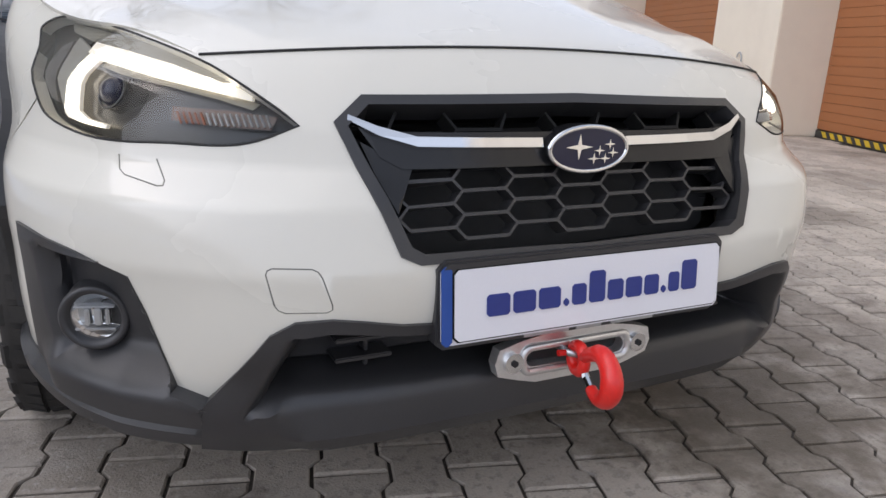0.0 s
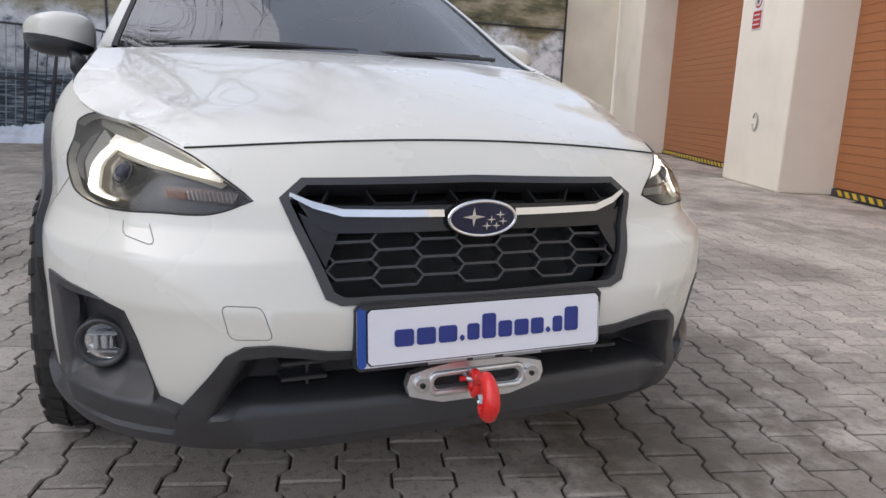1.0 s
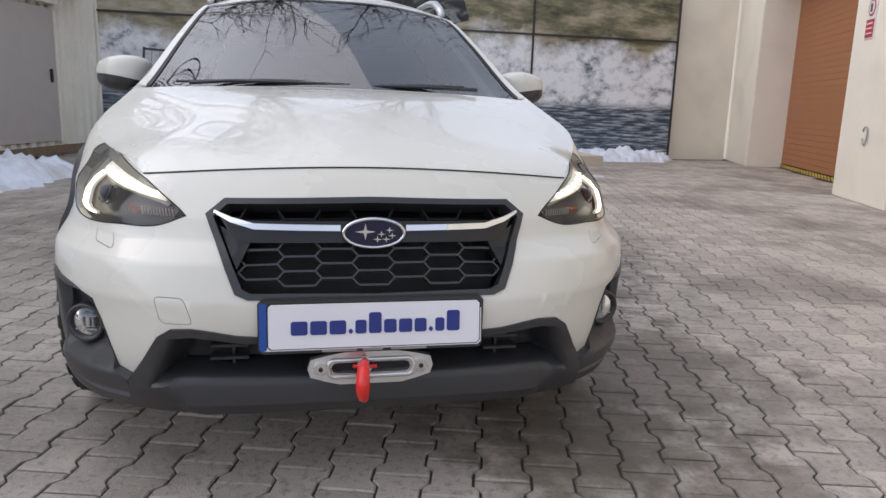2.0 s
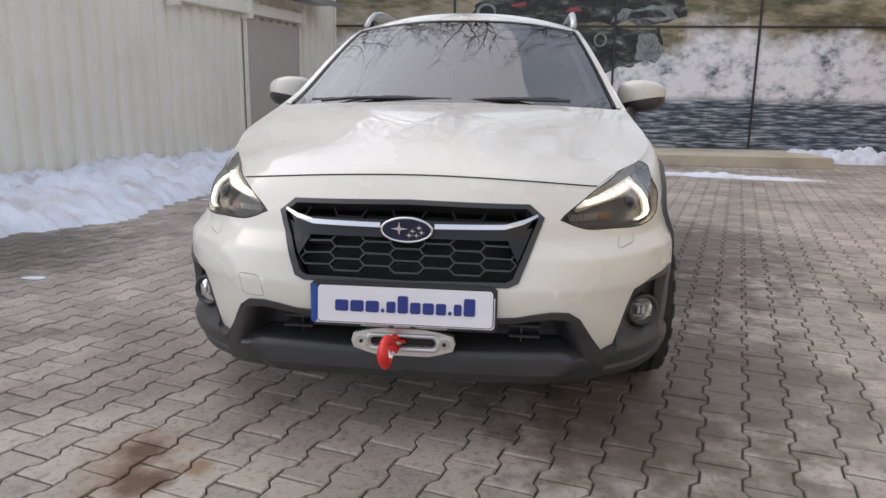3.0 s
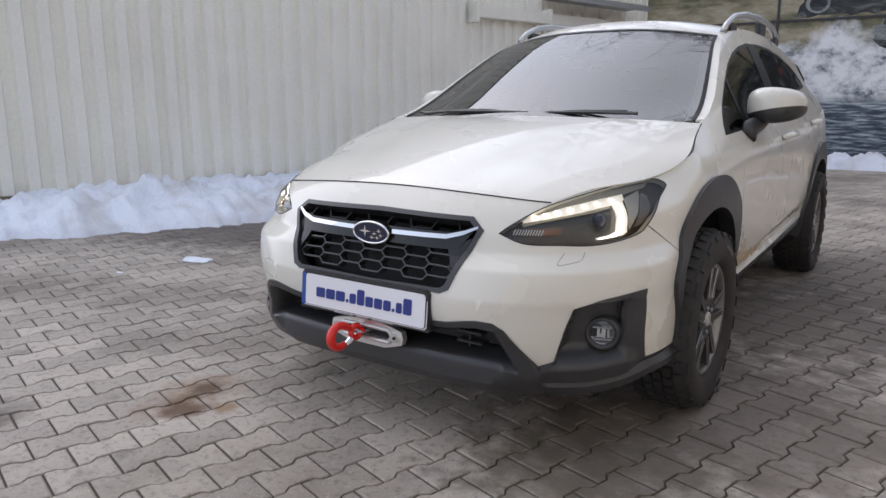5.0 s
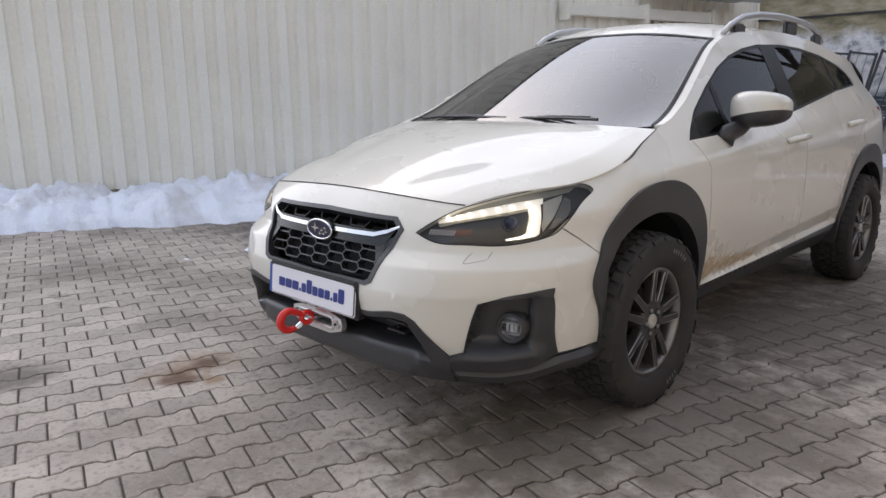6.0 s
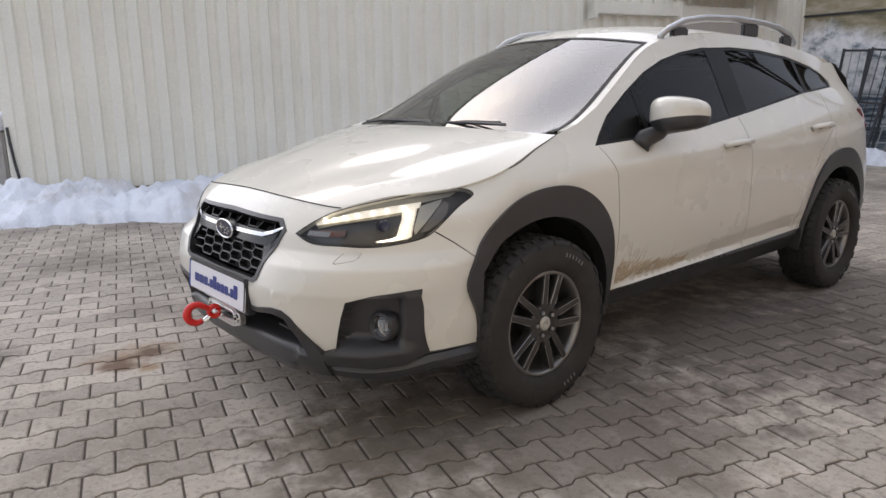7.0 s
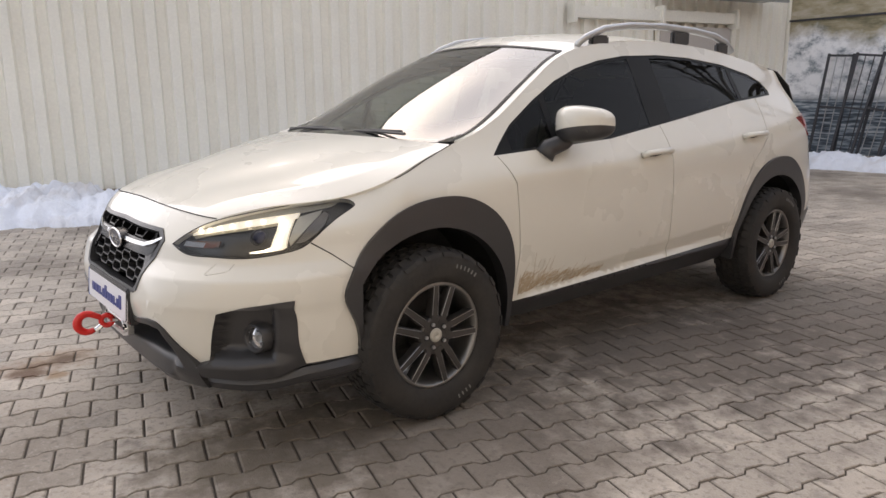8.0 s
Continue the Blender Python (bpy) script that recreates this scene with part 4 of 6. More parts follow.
REGIONS = [
    ("lamp", LAMP),
    ("grille_inner", curved([(0, .792), (.352, .786), (.386, .757), (.318, .594), (.298, .583), (0, .578)], fx)),
    ("grille_frame", curved(GRILLE, fx)),
    ("hole", curved_sy(wheel_hole(HUB_F, 0.628))),
    ("hole", curved_sy(wheel_hole(HUB_R))),
    ("arch_front", curved_sy(ARCH_F)),
    ("arch_rear", curved_sy(ARCH_R)),
    ("lower", [fx(*p) for p in dense(LOWER, .03, False)] + [sy(.628, .341), sy(.628, .2), (0.0, .2)]),
    ("sill", [sy(*p) for p in dense([(1.37, .385), (2.2, .405), (3.21, .435), (3.21, .20), (1.37, .20)], 0.05)]),
    ("rear_lower", [sy(4.03, .48), *dense([sy(4.2, .50), (END, .52)], .05, False), (END, .20), sy(4.03, .20)]),
    ("tail_lamp", [sy(3.93, 1.10), sy(4.1, 1.12), (KNOT_A[13] + 0.05, 1.13), (KNOT_A[13] + 0.06, 0.98), sy(4.12, 0.98)]),
    ("quarter_glass", curved_sy(window_piece(1.44, 1.70))),
    ("front_glass", curved_sy(window_piece(1.735, 2.43))),
    ("rear_glass", curved_sy(window_piece(2.62, 3.36))),
    ("quarter_glass", curved_sy(window_piece(3.40, 3.735))),
    ("window_band", curved_sy(WINDOW)),
    ("seam_0", seam([(.478, .763), (.54, .72), (.62, .655)], sy)),
    ("seam_1", seam([(1.40, .39), (1.425, .60), (1.40, .90), (1.345, 1.01)], sy)),
    ("seam_2", seam([(2.535, .415), (2.525, .8), (2.50, 1.098)], sy)),
    ("seam_3", seam([(3.10, .435), (3.17, .62), (3.33, .86), (3.50, 1.0), (3.55, 1.225)], sy)),
    ("tow_cover_seam", seam([(.513, .575), (.462, .574), (.454, .570), (.449, .562), (.436, .522), (.436, .515), (.443, .511), (.497, .511), (.506, .515), (.511, .522), (.521, .566), (.519, .572), (.513, .575)], fx, 0.002)),
    ("washer_seam", seam([(.684, .704), (.685, .686), (.680, .680), (.642, .671), (.634, .672), (.631, .678), (.637, .703)], fx, 0.0018)),
    ("bumper", [(0.0, .9), fx(.567, .9), sy(.478, .763), sy(.54, .72), sy(.62, .655), sy(.62, .2), (0.0, .2)]),
    ("fender", [sy(1.40, .2), sy(1.40, .39), sy(1.425, .60), sy(1.40, .90), sy(1.345, 1.01), sy(1.12, 1.2), (0.0, 1.3), (0.0, .2)]),
    ("front_door", [sy(1.40, .2), sy(1.40, .39), sy(1.425, .60), sy(1.40, .90), sy(1.345, 1.01), sy(2.50, 1.098), sy(2.525, .8), sy(2.535, .415), sy(2.535, .2)]),
    ("rear_door", [sy(2.535, .2), sy(2.535, .415), sy(2.525, .8), sy(2.50, 1.098), sy(3.55, 1.225), sy(3.50, 1.0), sy(3.33, .86), sy(3.17, .62), sy(3.10, .435), sy(3.10, .2)]),
    ("quarter_panel", [(0.0, .1), (END + .1, .1), (END + .1, 1.7), (0.0, 1.7)]),
]


def skin_regions():
    """Cuts the half skin along all outlines into triangles, sorted by region."""
    from mathutils.geometry import delaunay_2d_cdt
    verts, edges = [], []

    def outline(poly):
        base, n = len(verts), 0
        for p in poly:
            if n and abs(p[0] - verts[-1][0]) + abs(p[1] - verts[-1][1]) < 1e-5:
                continue
            verts.append((float(p[0]), float(p[1])))
            n += 1
        edges.extend((base + i, base + (i + 1) % n) for i in range(n))

    outline(HULL)
    for _, poly in REGIONS[:-5]:
        outline([(min(max(p[0], 0), END), p[1]) for p in poly])
    fine = np.arange(0.012, KNOT_A[7], 0.020)
    wide = np.arange(KNOT_A[7] + 0.01, END, 0.05)
    for a in np.concatenate([fine, wide]):
        for z in np.concatenate([np.arange(0.225, 0.38, 0.008), np.arange(0.386, 0.56, 0.011), np.arange(0.57, 0.64, 0.025), [0.643, 0.657, 0.675, 0.693, 0.707, 0.725, 0.743, 0.757], np.arange(0.775, 1.56, 0.025)]):
            verts.append((float(a), float(z)))
    out = delaunay_2d_cdt([Vector(v) for v in verts], edges, [], 0, 1e-6)
    V = np.array([tuple(v) for v in out[0]])
    T = np.array([f[:3] for f in out[2]])
    C = V[T].mean(1)
    ok = inside(HULL, C)
    found = {}
    left = ok.copy()
    for name, poly in REGIONS:
        hit = left & inside(poly, C)
        left &= ~hit
        if hit.any():
            found.setdefault(name, []).append(T[hit])
    return V, {k: np.concatenate(v) for k, v in found.items()}


SKIN_V, SKIN_T = skin_regions()
SKIN_P, SKIN_N = skin_xy(SKIN_V[:, 0], SKIN_V[:, 1]), skin_normal(SKIN_V[:, 0], SKIN_V[:, 1])


def skin_part(name, region, mat, parent, offset=0.0, thick=0.02, sides=(1, -1), label="", pick=None, dent=None):
    """One panel of the skin as a mesh: the outer face set off along its normals, with a rim that gives it thickness."""
    regs = [region] if isinstance(region, str) else region
    T = np.concatenate([SKIN_T[r] for r in regs if r in SKIN_T])
    if pick is not None:
        T = T[pick(SKIN_V[T].mean(1))]
    used, inv = np.unique(T, return_inverse=True)
    T = inv.reshape(T.shape)
    P, N = SKIN_P[used] + SKIN_N[used] * offset, SKIN_N[used]
    if dent is not None:
        P = dent(P, N)
    if (np.cross(P[T[0, 1]] - P[T[0, 0]], P[T[0, 2]] - P[T[0, 0]]) @ N[T[0, 0]]) < 0:
        T = T[:, ::-1]
    count = {}
    for t in T:
        for i in range(3):
            e = (t[i], t[(i + 1) % 3])
            count[e] = count.get(e, 0) + 1
    rim = [e for e in count if (e[1], e[0]) not in count and not (abs(P[e[0], 0]) < 1e-4 and abs(P[e[1], 0]) < 1e-4)]
    verts, norms, faces = [], [], []
    for s in sides:
        base, flip = len(verts), s < 0
        S = np.array([s, 1, 1])
        verts += list(map(tuple, P * S))
        norms += list(map(tuple, N * S))
        faces += [tuple(base + k for k in (t[::-1] if flip else t)) for t in T.tolist()]
        for i, j in rim:
            b = len(verts)
            d = P[j] - P[i]
            nn = np.cross(d, N[i])
            nn = nn / (np.linalg.norm(nn) + 1e-12)
            quad = [P[i], P[j], P[j] - N[j] * thick, P[i] - N[i] * thick]
            verts += [tuple(q * S) for q in quad]
            norms += [tuple(nn * S)] * 4
            f = (b + 1, b, b + 3, b + 2)
            faces.append(f[::-1] if flip else f)
    me = bpy.data.meshes.new(name)
    me.from_pydata(verts, [], faces)
    me.shade_smooth()
    if dent is not None:
        me.set_sharp_from_angle(angle=radians(22))
    else:
        me.normals_split_custom_set_from_vertices(norms)
    me.materials.append(mat)
    ob = new(name, me)
    ob.parent = parent
    if label:
        tagged(ob, label)
    return ob


def coons(front, back, side, nu, nw, bulge=None):
    """A patch between a front and a back edge (each from the middle to the flank) and a flank edge; both halves."""
    def at(poly, t):
        P = np.array(poly, float)
        d = np.concatenate([[0], np.cumsum(np.linalg.norm(np.diff(P, axis=0), axis=1))])
        W = spline_rows(d / d[-1], t) if len(P) < 40 else None
        return W @ P if W is not None else np.stack([np.interp(t, d / d[-1], P[:, k]) for k in range(3)], 1)
    u, w = np.linspace(0, 1, nu), np.linspace(0, 1, nw)
    F, B, S = at(front, u), at(back, u), at(side, w)
    M = F[0][None] * (1 - w)[:, None] + B[0][None] * w[:, None]
    G = np.zeros((nw, nu, 3))
    for j in range(nw):
        lin = F * (1 - w[j]) + B * w[j]
        G[j] = lin + (S[j] - lin[-1])[None] * u[:, None] ** 2
        if bulge:
            G[j] += bulge(u, w[j])
    half = G[:, ::-1].copy()
    half[:, :, 0] *= -1
    return np.concatenate([half[:, :-1], G], 1)


def sheet(name, G, mat, parent, thick=0.0, label=""):
    """A grid of points as a smooth sheet of that thickness."""
    bm = bmesh.new()
    vs = [[bm.verts.new(p) for p in row] for row in G]
    for a, b in zip(vs, vs[1:]):
        for i in range(len(a) - 1):
            bm.faces.new((a[i], a[i + 1], b[i + 1], b[i]))
    bm.normal_update()
    if thick:
        # the rim folds down and a second sheet lies below
        nz = [[v.normal.copy() if v.normal.z > 0 else -v.normal for v in row] for row in vs]
        lo = [[bm.verts.new(v.co - n * thick) for v, n in zip(r, nr)] for r, nr in zip(vs, nz)]
        for a, b in zip(lo, lo[1:]):
            for i in range(len(a) - 1):
                bm.faces.new((a[i], b[i], b[i + 1], a[i + 1]))
        ring = lambda g: g[0] + [r[-1] for r in g[1:]] + g[-1][-2::-1] + [r[0] for r in g[-2:0:-1]]
        A, B = ring(vs), ring(lo)
        for i in range(len(A)):
            k = (i + 1) % len(A)
            bm.faces.new((A[i], A[k], B[k], B[i]))
        bmesh.ops.recalc_face_normals(bm, faces=bm.faces)
        ob = part(name, bm, mat, parent, label, True)
        ob.data.set_sharp_from_angle(angle=radians(40))
        return ob
    return part(name, bm, mat, parent, label, True)


car = thing("car", "white crossover car with black cladding and red winch hook, parked", "car")
skin_part("front_bumper", "bumper", M_PAINT, car)
skin_part("tow_cover_line", "tow_cover_seam", M_SEAM, car, -0.002, 0.004, sides=(-1,))
for s, nm in ((1, "left"), (-1, "right")):
    skin_part("fender", "fender", M_PAINT, car, sides=(s,))
    fd = skin_part("front_door", "front_door", M_PAINT, car, sides=(s,))
    rd = skin_part("rear_door", "rear_door", M_PAINT, car, sides=(s,))
    skin_part("quarter_panel", "quarter_panel", M_PAINT, car, sides=(s,))
    skin_part("arch_trim", "arch_front", M_BLACK, car, 0.016, 0.06, sides=(s,), label="black plastic wheel arch trim")
    skin_part("arch_trim", "arch_rear", M_BLACK, car, 0.016, 0.06, sides=(s,), label="black plastic wheel arch trim")
    skin_part("sill_trim", "sill", M_BLACK, car, -0.004, 0.05, sides=(s,), label="black plastic sill trim", dent=lambda P, N: P - np.stack([0.55 * np.clip(0.40 - P[:, 2], 0, 0.2), 0 * P[:, 0], 0 * P[:, 0]], 1))
    skin_part("tail_lamp", "tail_lamp", M_REDLENS, car, 0.006, 0.03, sides=(s,), label="red tail lamp lens")
    skin_part("window_trim", "window_band", M_TRIM, car, -0.003, 0.02, sides=(s,), label="gloss black window trim")
    skin_part("door_glass", "front_glass", M_TINT, car, -0.005, 0.0, sides=(s,), label="dark tinted front side glass").visible_shadow = False
    skin_part("door_glass", "rear_glass", M_TINT, car, -0.005, 0.0, sides=(s,), label="dark tinted rear side glass").visible_shadow = False
    for keep in (lambda c: c[:, 0] < KNOT_A[10], lambda c: c[:, 0] > KNOT_A[10]):
        skin_part("quarter_glass", "quarter_glass", M_TINT, car, -0.005, 0.0, sides=(s,), label="dark tinted quarter glass", pick=keep).visible_shadow = False
    skin_part("washer_line", "washer_seam", M_SEAM, car, -0.002, 0.004, sides=(s,))
    for k in range(4):
        skin_part("shut_line", "seam_%d" % k, M_DARK, car, -0.008, 0.004, sides=(s,))
skin_part("rear_bumper_trim", "rear_lower", M_BLACK, car, 0.01, 0.05, label="black plastic rear bumper trim")


def lower_relief(a, z):
    """How far the black lower bumper stands out of the skin: intake, shield, ledge, lamp recess, side piece and lip."""
    ramp = lambda v, w: (lambda q: q * q * (3 - 2 * q))(np.clip(v / w, 0, 1))
    # middle: shield with a sloped side, an upward-facing ledge below the intake, tucked under at the bottom
    shield = 0.006 + 0.026 * ramp(0.41 - z, 0.10)
    ledge_on = ramp(0.520 - 0.8 * (0.345 - z) - a, 0.045)
    ledge = 0.040 * np.clip((0.345 - z) / 0.040, 0, 1)
    front = shield * (1 - ledge_on) + ledge_on * np.where(z < 0.345, ledge, np.minimum(shield, 0.006 + 4 * np.maximum(z - 0.372, 0)))
    top = np.interp(a, (0, .26, .33, .39, .435, .485), (.440, .458, .464, .475, .480, .474)) - z
    side = (0.500 - a) * 0.90 - (z - 0.470) * 0.44
    intake = 0.115 * np.minimum(np.minimum(ramp(top, 0.022), ramp(side, 0.075)), np.clip((z - 0.345) / 0.027, 0, 1))
    middle = front - intake - 0.060 * ramp(0.272 - z, 0.028)
    # flank: recess round the fog lamp, a shelf that swells to a crest, a groove and a lip
    edge = np.interp(a, (.62, .78, .89, 1.02, 1.25), (.313, .307, .317, .342, .345))
    crest = edge + np.interp(a, (.62, .70, .90, .99), (.030, .040, .040, .004))
    brow = ramp(0.556 + 0.02 * (a - 0.74) - z, 0.012)
    inner = ramp((a - 0.730) - (z - 0.54) * 0.30, 0.022)
    outer = ramp(0.945 - 0.15 * (0.55 - z) - a, 0.060)
    recess = 0.062 * np.minimum(np.minimum(brow, inner), np.minimum(outer, ramp(z - crest - 0.004, 0.062)))
    swell = 0.004 + 0.024 * ramp(crest + 0.05 - z, 0.05) * ramp(1.0 - a, 0.1)
    lip = 0.002 + 0.018 * np.clip((edge - 0.007 - z) / 0.018, 0, 1) - 0.055 * ramp(edge - 0.050 - z, 0.03)
    flank = np.where(z > edge, swell - recess, np.where(z > edge - 0.007, -0.006, lip))
    return np.where(a < 0.6235, middle, flank)


def lower_bumper(parent):
    """The black lower bumper as one moulded sheet per side of the car, joined in the middle."""
    from mathutils.geometry import delaunay_2d_cdt
    rim = [fx(*p) for p in dense(LOWER, .012, False)] + dense([sy(.628, .341), sy(.628, .250)], .01, False)
    rim += dense([sy(.628, .250), (0.0, .246)], .012, False)[1:] + [(0.0, z) for z in np.arange(0.252, 0.452, 0.0075)]
    lines = [[(0.6230, z) for z in np.arange(0.258, 0.346, 0.006)], [(0.6240, z) for z in np.arange(0.258, 0.346, 0.006)]]
    for off in (0.038, 0.0005, -0.0005, -0.0065, -0.0075, -0.025, -0.050):
        lines.append([(a, float(np.interp(a, (.62, .78, .89, 1.02, 1.25), (.313, .307, .317, .342, .345))) + off) for a in np.arange(0.628, 1.19, 0.01)])
    for z in (0.372, 0.3675, 0.363, 0.3585, 0.354, 0.3495, 0.345, 0.335, 0.325, 0.315, 0.305, 0.272, 0.258):
        lines.append([(a, z) for a in np.arange(0.004, 0.54, 0.01)])
    for off in (0.0, -0.011, -0.022):
        lines.append([(a, float(np.interp(a, (0, .26, .33, .39, .435, .485), (.440, .458, .464, .475, .480, .474))) + off) for a in np.arange(0.004, 0.47, 0.008)])
    verts, edges = [tuple(map(float, p)) for p in rim], [(i, (i + 1) % len(rim)) for i in range(len(rim))]
    for ln in lines:
        ln = [p for p in ln if inside(rim, np.array([p]))[0]]
        b = len(verts)
        verts += [tuple(map(float, p)) for p in ln]
        edges += [(b + i, b + i + 1) for i in range(len(ln) - 1)]
    A, Z = np.meshgrid(np.arange(0.003, 1.24, 0.0085), np.arange(0.25, 0.60, 0.0075))
    grid = np.stack([A.ravel(), Z.ravel()], 1)
    grid = grid[inside(rim, grid) & ~((grid[:, 0] < 0.545) & (grid[:, 1] > 0.300) & (grid[:, 1] < 0.376))]
    verts += [tuple(map(float, p)) for p in grid]
    out = delaunay_2d_cdt([Vector(v) for v in verts], edges, [], 0, 1e-6)
    V, T = np.array([tuple(v) for v in out[0]]), np.array([f[:3] for f in out[2]])
    T = T[inside(rim, V[T].mean(1))]
    N = skin_normal(V[:, 0], V[:, 1])
    P = skin_xy(V[:, 0], V[:, 1])
    flat = lower_relief(V[:, 0], V[:, 1])
    # deep parts run straight back into the car, shallow ones along the skin
    P = P + N * np.maximum(flat, -0.02)[:, None] + np.array([0, 1.0, 0]) * np.maximum(-flat - 0.02, 0)[:, None]
    P[V[:, 0] < 1e-5, 0] = 0.0
    if np.cross(P[T[0, 1]] - P[T[0, 0]], P[T[0, 2]] - P[T[0, 0]]) @ N[T[0, 0]] < 0:
        T = T[:, ::-1]
    count = {(t[i], t[(i + 1) % 3]) for t in T.tolist() for i in range(3)}
    vs, fs = [], []
    for s in (1, -1):
        base, S = len(vs), np.array([s, 1, 1])
        vs += list(map(tuple, P * S))
        fs += [tuple(base + k for k in (t if s > 0 else t[::-1])) for t in T.tolist()]
        for i, j in count:
            if (j, i) not in count and not (P[i, 0] < 1e-4 and P[j, 0] < 1e-4):
                b = len(vs)
                vs += [tuple(q * S) for q in (P[i], P[j], P[j] - N[j] * 0.05, P[i] - N[i] * 0.05)]
                fs.append((b + 1, b, b + 3, b + 2) if s > 0 else (b, b + 1, b + 2, b + 3))
    me = bpy.data.meshes.new("lower_bumper")
    me.from_pydata(vs, [], fs)
    bm = bmesh.new()
    bm.from_mesh(me)
    bmesh.ops.remove_doubles(bm, verts=[v for v in bm.verts if abs(v.co.x) < 1e-4], dist=2e-4)
    bm.to_mesh(me)
    bm.free()
    me.shade_smooth()
    me.set_sharp_from_angle(angle=radians(38))
    me.materials.append(M_BLACK)
    ob = new("lower_bumper", me)
    ob.parent = parent
    return tagged(ob, "moulded black plastic lower bumper with air intake")


skin_part("tow_cover_fill", "tow_cover_seam", M_PAINT, car, 0.0, 0.0, sides=(1,))
skirt = lower_bumper(car)
for s in (1, -1):
    for z in (0.393, 0.426):
        part("intake_fin", box(bmesh.new(), *sorted((s * 0.31, s * 0.405)), 0.10, 0.16, z - 0.004, z + 0.004, 0.002), M_BLACK, skirt)
    part("intake_bracket", box(bmesh.new(), *sorted((s * 0.345, s * 0.352)), 0.118, 0.16, 0.365, 0.455, 0.002), M_BLACK, skirt)
skin_part("grille_surround", "grille_frame", M_BLACK, car, 0.004, 0.05, label="black grille surround")
skin_part("grille_backing", "grille_inner", M_DARK, car, -0.085, 0.0)

# hood, windscreen, roof
on = lambda f, y, z: tuple(skin_xy(*f(y, z))[0])
front_edge = [tuple(p) for p in skin_xy([p[0] for p in nose_seam], [p[1] for p in nose_seam])]
hood_side = [on(fx, .567, .846)] + [on(sy, *p) for p in HOOD_EDGE[1:]]
cowl = [(0, 1.02, 1.090), (0.25, 1.03, 1.088), (0.5, 1.07, 1.081), (0.68, 1.115, 1.072), on(sy, 1.14, 1.066)]


def hood_bulge(u, w):
    g = np.zeros((len(u), 3))
    s = np.sin(math.pi * min(w * 1.02, 1)) ** 0.8
    # a raised middle, a crease that runs from the lamp's corner to the pillar and falls away outside it
    c = 0.80 + 0.12 * w
    g[:, 2] = 0.034 * s * (1 - u**2.5) ** 0.8 - 0.010 * s * np.exp(-((u - 0.40 - 0.25 * w) / 0.16) ** 2) + 0.008 * s * np.exp(-np.abs(u - c) / 0.07)
    g[:, 1] = -0.02 * s
    return g


HOOD = coons(front_edge, cowl, hood_side, 48, 34, hood_bulge)
HOOD[0, :, 1] += 0.003
sheet("hood", HOOD + np.array([0, 0, 0.0]), M_PAINT, car, 0.012)
ws_bot = [(0, 1.06, 1.085), (0.25, 1.07, 1.083), (0.5, 1.115, 1.076), (0.66, 1.165, 1.070), on(sy, 1.20, 1.082)]
ws_top = [(0, 1.965, 1.532), (0.2, 1.97, 1.528), (0.4, 2.0, 1.508), on(sy, 2.06, 1.474)]
ws_side = [on(sy, *p) for p in [(1.20, 1.082)] + PILLAR[1:]]
screen_bulge = lambda u, w: np.stack([0 * u, -0.034 * w * (1 - w) * (1 - u**2), 0.072 * w * (1 - w) * (1 - u**2)], 1)
WS = coons(ws_bot, ws_top, ws_side, 45, 51, screen_bulge)
EDGE, HEAD = 2, 47  # the glass ends two columns from the flank and short of the roof
sheet("windscreen", WS[:HEAD + 1, EDGE:-EDGE], M_GLASS, car, 0.0, "clear laminated windscreen").visible_shadow = False
sheet("roof_header", WS[HEAD:, EDGE:-EDGE], M_PAINT, car, 0.012)
for k in (0, -1):
    sheet("screen_pillar", WS[:, :EDGE + 1] if k == 0 else WS[:, -EDGE - 1:], M_PAINT, car, 0.012)
    band = WS[:HEAD + 1, EDGE:EDGE + 2] if k == 0 else WS[:HEAD + 1, -EDGE - 2:-EDGE]
    sheet("screen_border", band + np.array([0, -0.0015, 0.003]), M_TRIM, car, 0.0, "black printed border of the windscreen")
    trim = WS[2:HEAD - 4, EDGE + 2:EDGE + 5] if k == 0 else WS[2:HEAD - 4, -EDGE - 5:-EDGE - 2]
    sheet("pillar_lining", trim + np.array([0, 0.03, -0.05]), M_LINER, car, 0.01, "light grey pillar lining")
sheet("screen_border", WS[HEAD - 1:HEAD + 1, EDGE:-EDGE] + np.array([0, -0.0015, 0.003]), M_TRIM, car, 0.0, "black printed border of the windscreen")
roof_side = [on(sy, *p) for p in ROOFLINE] + [tuple(skin_xy(KNOT_A[13], 1.395)[0])]
roof_back = [tuple(p) for p in skin_xy(np.linspace(END, KNOT_A[13], 8), [1.395] * 8)]
roof_bulge = lambda u, w: np.stack([0 * u, 0 * u, 0.118 * max(math.sin(math.pi * min(w, 1)), 0) ** 0.6 * (1 - u**2)], 1)
ROOF = coons(ws_top, roof_back, roof_side, 14, 26, roof_bulge)
sheet("roof", ROOF, M_PAINT, car, 0.015)
bm = bmesh.new()
box(bm, -0.55, 0.55, 3.98, 4.16, 1.375, 1.40, 0.01)
part("spoiler", bm, M_PAINT, car)
for s in (1, -1):
    bm = tube(bmesh.new(), [(s * 0.60, 3.93, 1.405), (s * 0.61, 4.02, 1.375), (s * 0.645, 4.12, 1.29), (s * 0.665, 4.18, 1.20)], 0.03, 8, radii=[0.010, 0.024, 0.022, 0.008], flat=0.5)
    part("spoiler_fin", bm, M_TRIM, car, "black spoiler side fin", True)
